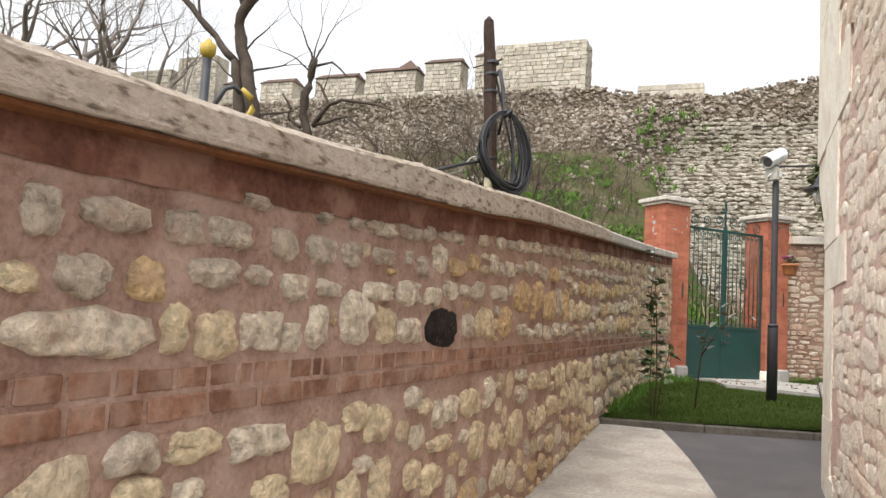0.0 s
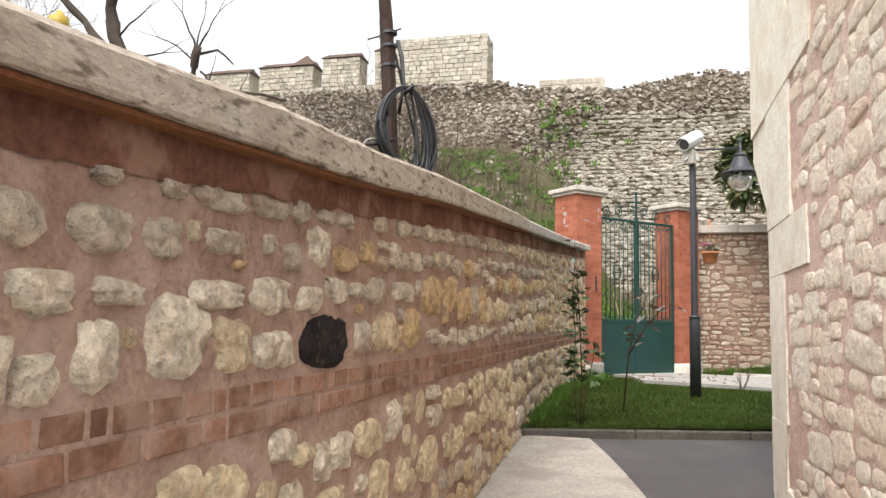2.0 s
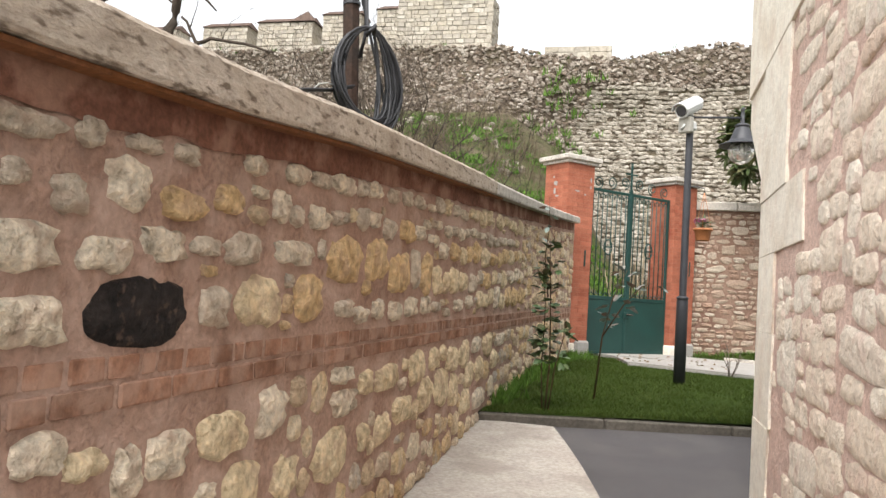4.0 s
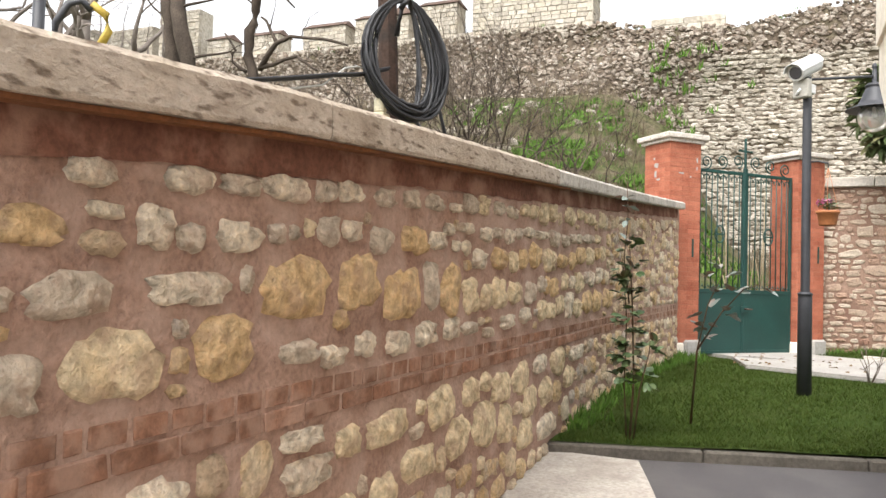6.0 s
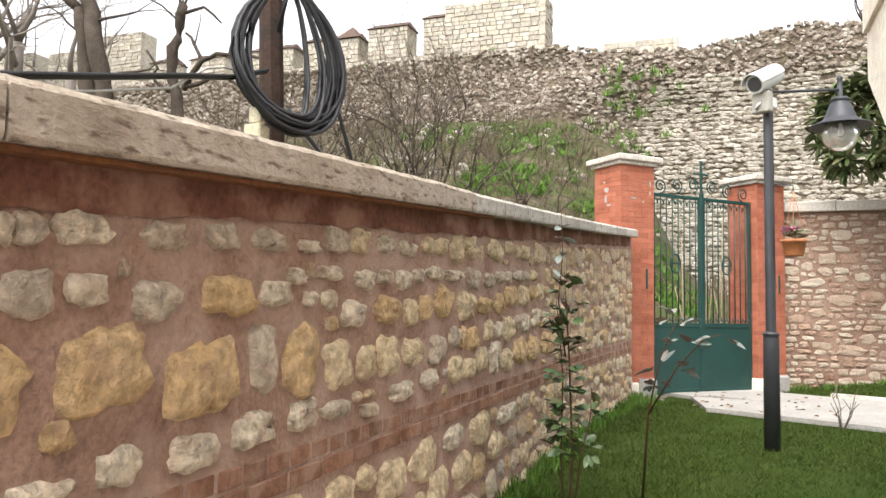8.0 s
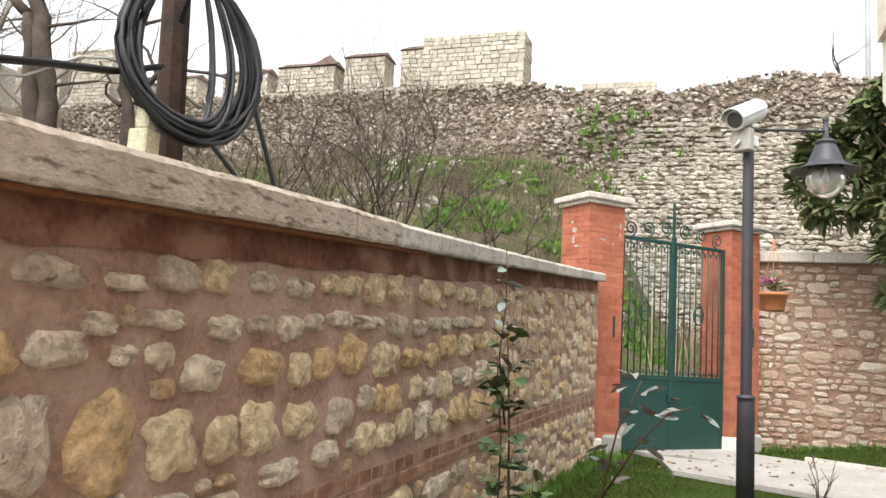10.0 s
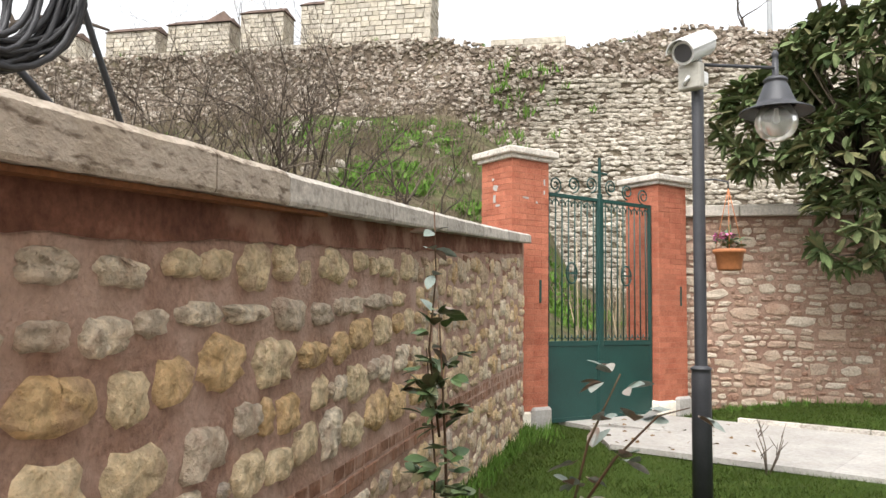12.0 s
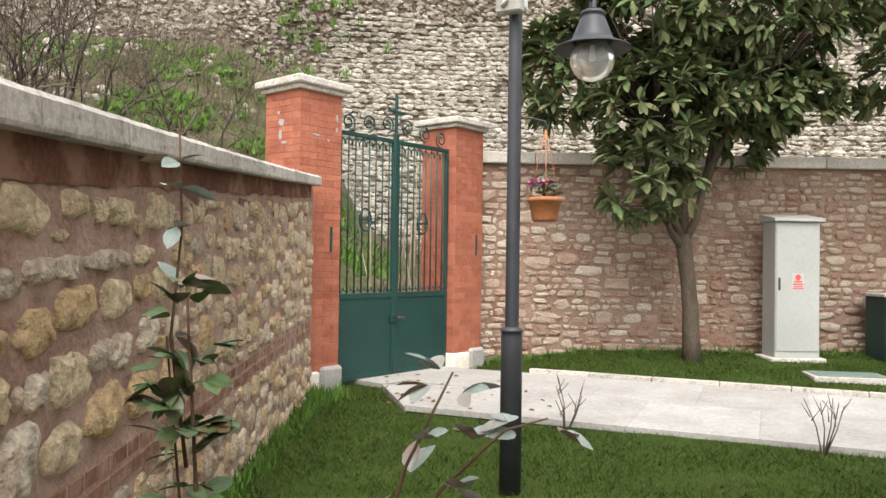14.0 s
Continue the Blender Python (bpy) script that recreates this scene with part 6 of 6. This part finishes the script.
rod("slack_wire", [(0.1, 0.1, 0.02), (0.02, -0.05, 0.03), (0.02, -0.2, -0.02), (0.02, -0.45, -0.19), (0.02, -0.9, -0.33), (0.0, -1.6, -0.52)], 0.006, M_CABINET, duct, 5, "pale grey slack wire")
stay = base("stay_wire", -2.08, 9.05, 1.3, 0, "dark stay wires running from pole to ground", "wire")
rod("wire", [(0, 0, -0.6), (-0.02, -0.05, 0.25), (-0.11, -0.55, 1.2), (-0.24, -1.03, 2.1)], 0.014, M_BLACK, stay, 6)
rod("wire", [(0, 0.0, -0.5), (-0.01, -0.1, 0.25), (-0.04, -0.5, 0.55), (-0.1, -1.0, 0.85)], 0.014, M_POLE, stay, 6)

# ---- garden lantern with yellow fittings behind the wall ----
tap = base("yellow_lantern", -6.06, 8.27, 0.34, 0, "dark garden lantern post with yellow fittings", "lantern")
rod("riser", [(0, 0, -0.6), (0, 0, 3.38)], 0.055, M_POLE, tap, 10)
turned("valve_head", [(0.0, 3.62), (0.03, 3.62), (0.05, 3.58), (0.10, 3.55), (0.10, 3.46), (0.06, 3.40), (0.0, 3.38)], M_YELLOW, tap, 14, "yellow rounded head")
rod("arch", [(0.08, 0.08, 2.4), (0.1, 0.1, 2.85), (0.16, 0.18, 3.05), (0.24, 0.26, 3.1), (0.3, 0.32, 3.02)], 0.035, M_POLE, tap, 8)
rod("fitting", [(0.3, 0.32, 3.08), (0.38, 0.42, 3.0), (0.4, 0.44, 2.85), (0.34, 0.38, 2.66)], 0.04, M_YELLOW, tap, 8, "yellow curved fitting")
turned("dome", [(0.0, 2.75), (0.03, 2.74), (0.05, 2.6), (0.25, 2.42), (0.26, 2.38), (0.0, 2.38)], M_POLE, tap, 16)

# ---- distant street lamp above the ridge ----
sl = base("street_lamp", 5.25, 33, 8.6, 0, "slender white street lamp behind the ruin", "street lamp")
turned("pole", [(0.11, 0.0), (0.09, 3.2), (0.07, 5.9), (0.0, 5.92)], M_LAMPHEAD, sl, 10)
part("head", boxed(-0.55, 0.15, -0.18, 0.18, 5.85, 6.05, 0.05), M_LAMPHEAD, sl)

# ---- rubble, weeds, dry stalks on the bank ----
grng = random.Random(101)
sp = Soup()
for i in range(900):
    x = grng.uniform(-16, -1.6)
    y = grng.uniform(17.5, 27)
    if noise.noise(Vector((x * 0.5, y * 0.5, 7))) < 0.05:
        continue
    w = grng.uniform(0.1, 0.38)
    vs, fs = SMALL[grng.randrange(16)]
    sp.add(vs, fs, Matrix.Translation((x, y, land_z(x, y) + 0.02)) @ Euler((grng.uniform(0.2, 1.5), 0, grng.uniform(-0.6, 0.6))).to_matrix().to_4x4() @ Matrix.Diagonal((w, w * 0.6, w * 0.35, 1)))
for i in range(900):
    x, y = grng.uniform(-5, -1.5), grng.uniform(17.3, 22)
    w = grng.uniform(0.12, 0.42)
    vs, fs = SMALL[grng.randrange(16)]
    sp.add(vs, fs, Matrix.Translation((x, y, land_z(x, y) + 0.03)) @ Euler((grng.uniform(0.2, 1.5), 0, grng.uniform(-0.6, 0.6))).to_matrix().to_4x4() @ Matrix.Diagonal((w, w * 0.7, w * 0.4, 1)))
rub = sp.put("fallen_rubble", M_BRIGHT)
tagged(rub, "pale fallen stones on the weedy bank", "rubble", "", "stuff")


def tuft(soup, rng, p, n, h, w, spread_r):
    for i in range(n):
        a, r = rng.uniform(0, 6.28), rng.uniform(0, spread_r)
        b = Vector((p[0] + r * math.cos(a), p[1] + r * math.sin(a), p[2]))
        hh = h * rng.uniform(0.5, 1.2)
        l = Vector((rng.gauss(0, 0.35), rng.gauss(0, 0.35), 1)) * hh
        s = Vector((math.cos(a + 1.3), math.sin(a + 1.3), 0)) * w
        o = len(soup.v)
        soup.v += [tuple(b - s), tuple(b + s), tuple(b + l * 0.6 + s * 0.6), tuple(b + l)]
        soup.f += [(o, o + 1, o + 2), (o, o + 2, o + 3)]


weeds, straw = Soup(), Soup()
for i in range(5200):
    x, y = grng.uniform(-22, 0.5), grng.uniform(17, 27.2)
    if noise.noise(Vector((x * 0.35, y * 0.4, 2))) < 0.10 + 0.03 * (y - 23) + (0.12 if x > -7 and y < 23 else 0.0):
        continue
    tuft(weeds, grng, (x, y, land_z(x, y) - 0.03), 14, 0.15, 0.035, 0.26)
for i in range(1900):
    x, y = grng.uniform(-22, 3), grng.uniform(20, 27.6)
    if noise.noise(Vector((x * 0.3, y * 0.5, 9))) < -0.1:
        continue
    tuft(straw, grng, (x, y, land_z(x, y) - 0.03), 7, 0.75 if y > 24 else 0.4, 0.012, 0.3)
for i in range(130):
    x = grng.uniform(-20, 14)
    tuft(straw if i % 3 else weeds, grng, (x, 28 + grng.uniform(-0.2, 1.6), profile(RIDGE, x) - 0.04), 7, 0.13, 0.018, 0.12)
for i in range(42):
    x = grng.gauss(-2.9, 0.7)
    z = 5.6 + grng.uniform(0, 2.8)
    tuft(weeds, grng, (x + (z - 6) * 0.1, 27.75 + (z - 4) * 0.05, z), 7, 0.3, 0.03, 0.25)
for i in range(800):
    x, y = grng.uniform(-6.5, -1.7), grng.uniform(23.2, 26.4)
    if noise.noise(Vector((x * 0.8, y * 0.9, 15))) > 0.0:
        tuft(weeds, grng, (x, y, land_z(x, y) - 0.02), 16, 0.13, 0.045, 0.26)
for i in range(45):
    x, y = grng.uniform(-0.6, 1.2), grng.uniform(17.2, 20)
    tuft(weeds, grng, (x, y, land_z(x, y)), 9, 0.3, 0.022, 0.2)
for i in range(420):
    x, y = grng.uniform(-7, -1.6), grng.uniform(18.5, 23.5)
    if noise.noise(Vector((x * 0.6, y * 0.5, 12))) > 0.12:
        tuft(weeds, grng, (x, y, land_z(x, y) - 0.02), 12, 0.12, 0.035, 0.25)
tagged(weeds.put("weeds", M_WEED), "green weeds growing over the bank", "weeds", "", "stuff")
tagged(straw.put("dry_grass", M_STRAW), "dry brown stalks on the bank", "dry grass", "", "stuff")

# ---- lawn blades ----
blades = Soup()
for i in range(210000):
    x = grng.uniform(-1.1, 6.5)
    y = kerb_y(x) + 0.04 + (16.4 - kerb_y(x)) * grng.random() ** 1.5
    q = Vector((x - p0.x, y - p0.y, 0))
    c, a = q.dot(pn), q.dot(pd)
    if -0.02 < c < 2.5 and a > (-0.4 if c < 1.2 else -0.95):
        continue
    g = Vector((x, y, 0)) - GATE0
    out = -g.dot(Vector((-U.y, U.x, 0)))
    if 0.3 + 1.1 * max(0.0, out - 0.2) < g.dot(U) < 1.9 and -0.3 < out < 1.4:
        continue
    if all((wedge[k - 2] - wedge[k - 3]).cross(Vector((x, y, 0)) - wedge[k - 3]).z > -0.01 for k in range(3)):
        continue
    h = grng.uniform(0.022, 0.05)
    w = grng.uniform(0.0018, 0.0034) * (1 + 0.12 * (y - 8))
    z = lawn_z(x, y) - 0.005
    a = grng.uniform(0, 3.14)
    lx, ly = grng.gauss(0, 0.03), grng.gauss(0, 0.03)
    o = len(blades.v)
    blades.v += [(x - w * math.cos(a), y - w * math.sin(a), z), (x + w * math.cos(a), y + w * math.sin(a), z), (x + lx, y + ly, z + h)]
    blades.f.append((o, o + 1, o + 2))
tagged(blades.put("grass", M_GRASS), "short green lawn grass", "grass", "", "stuff")

# ---- weeds at the foot of the walls, fallen leaves ----
foot = Soup()
for i in range(420):
    y = grng.uniform(8.6, 14.2)
    x = WX + wall_bend(y) + abs(grng.gauss(0.03, 0.07))
    tuft(foot, grng, (x, y, lawn_z(x, y) - 0.01), 6, grng.uniform(0.05, 0.14), 0.008, 0.05)
for i in range(380):
    x = grng.uniform(0.9, 8)
    y = B0.y - 0.035 * (x - B0.x) - abs(grng.gauss(0.02, 0.10))
    tuft(foot, grng, (x, y, lawn_z(x, y) - 0.01), 6, grng.uniform(0.04, 0.12), 0.008, 0.06)
for i in range(60):
    x, y = grng.gauss(-1.0, 0.15), grng.gauss(14.1, 0.2)
    tuft(foot, grng, (x, y, lawn_z(x, y) - 0.01), 8, 0.14, 0.009, 0.08)
tagged(foot.put("wall_weeds", M_WEED), "low weeds along the foot of the walls", "weeds", "", "stuff")
litter = Soup()
for i in range(46):
    x, y = grng.uniform(-0.4, 1.2), grng.uniform(13.2, 15.2)
    leaf_at(litter, grng, (x, y, 0.024), 0.06, 0.035, 0, (grng.gauss(0, 1), grng.gauss(0, 1), 0.05), 0.3, 0.1)
M_DEAD = surface("dead_leaf", [(0.16, 0.09, 0.04), (0.22, 0.14, 0.07), (0.12, 0.07, 0.04)], 9, 40, 0.8, 0.1, pick="island")
tagged(litter.put("fallen_leaves", M_DEAD), "scattered brown fallen leaves near the gate", "leaves", "", "stuff")
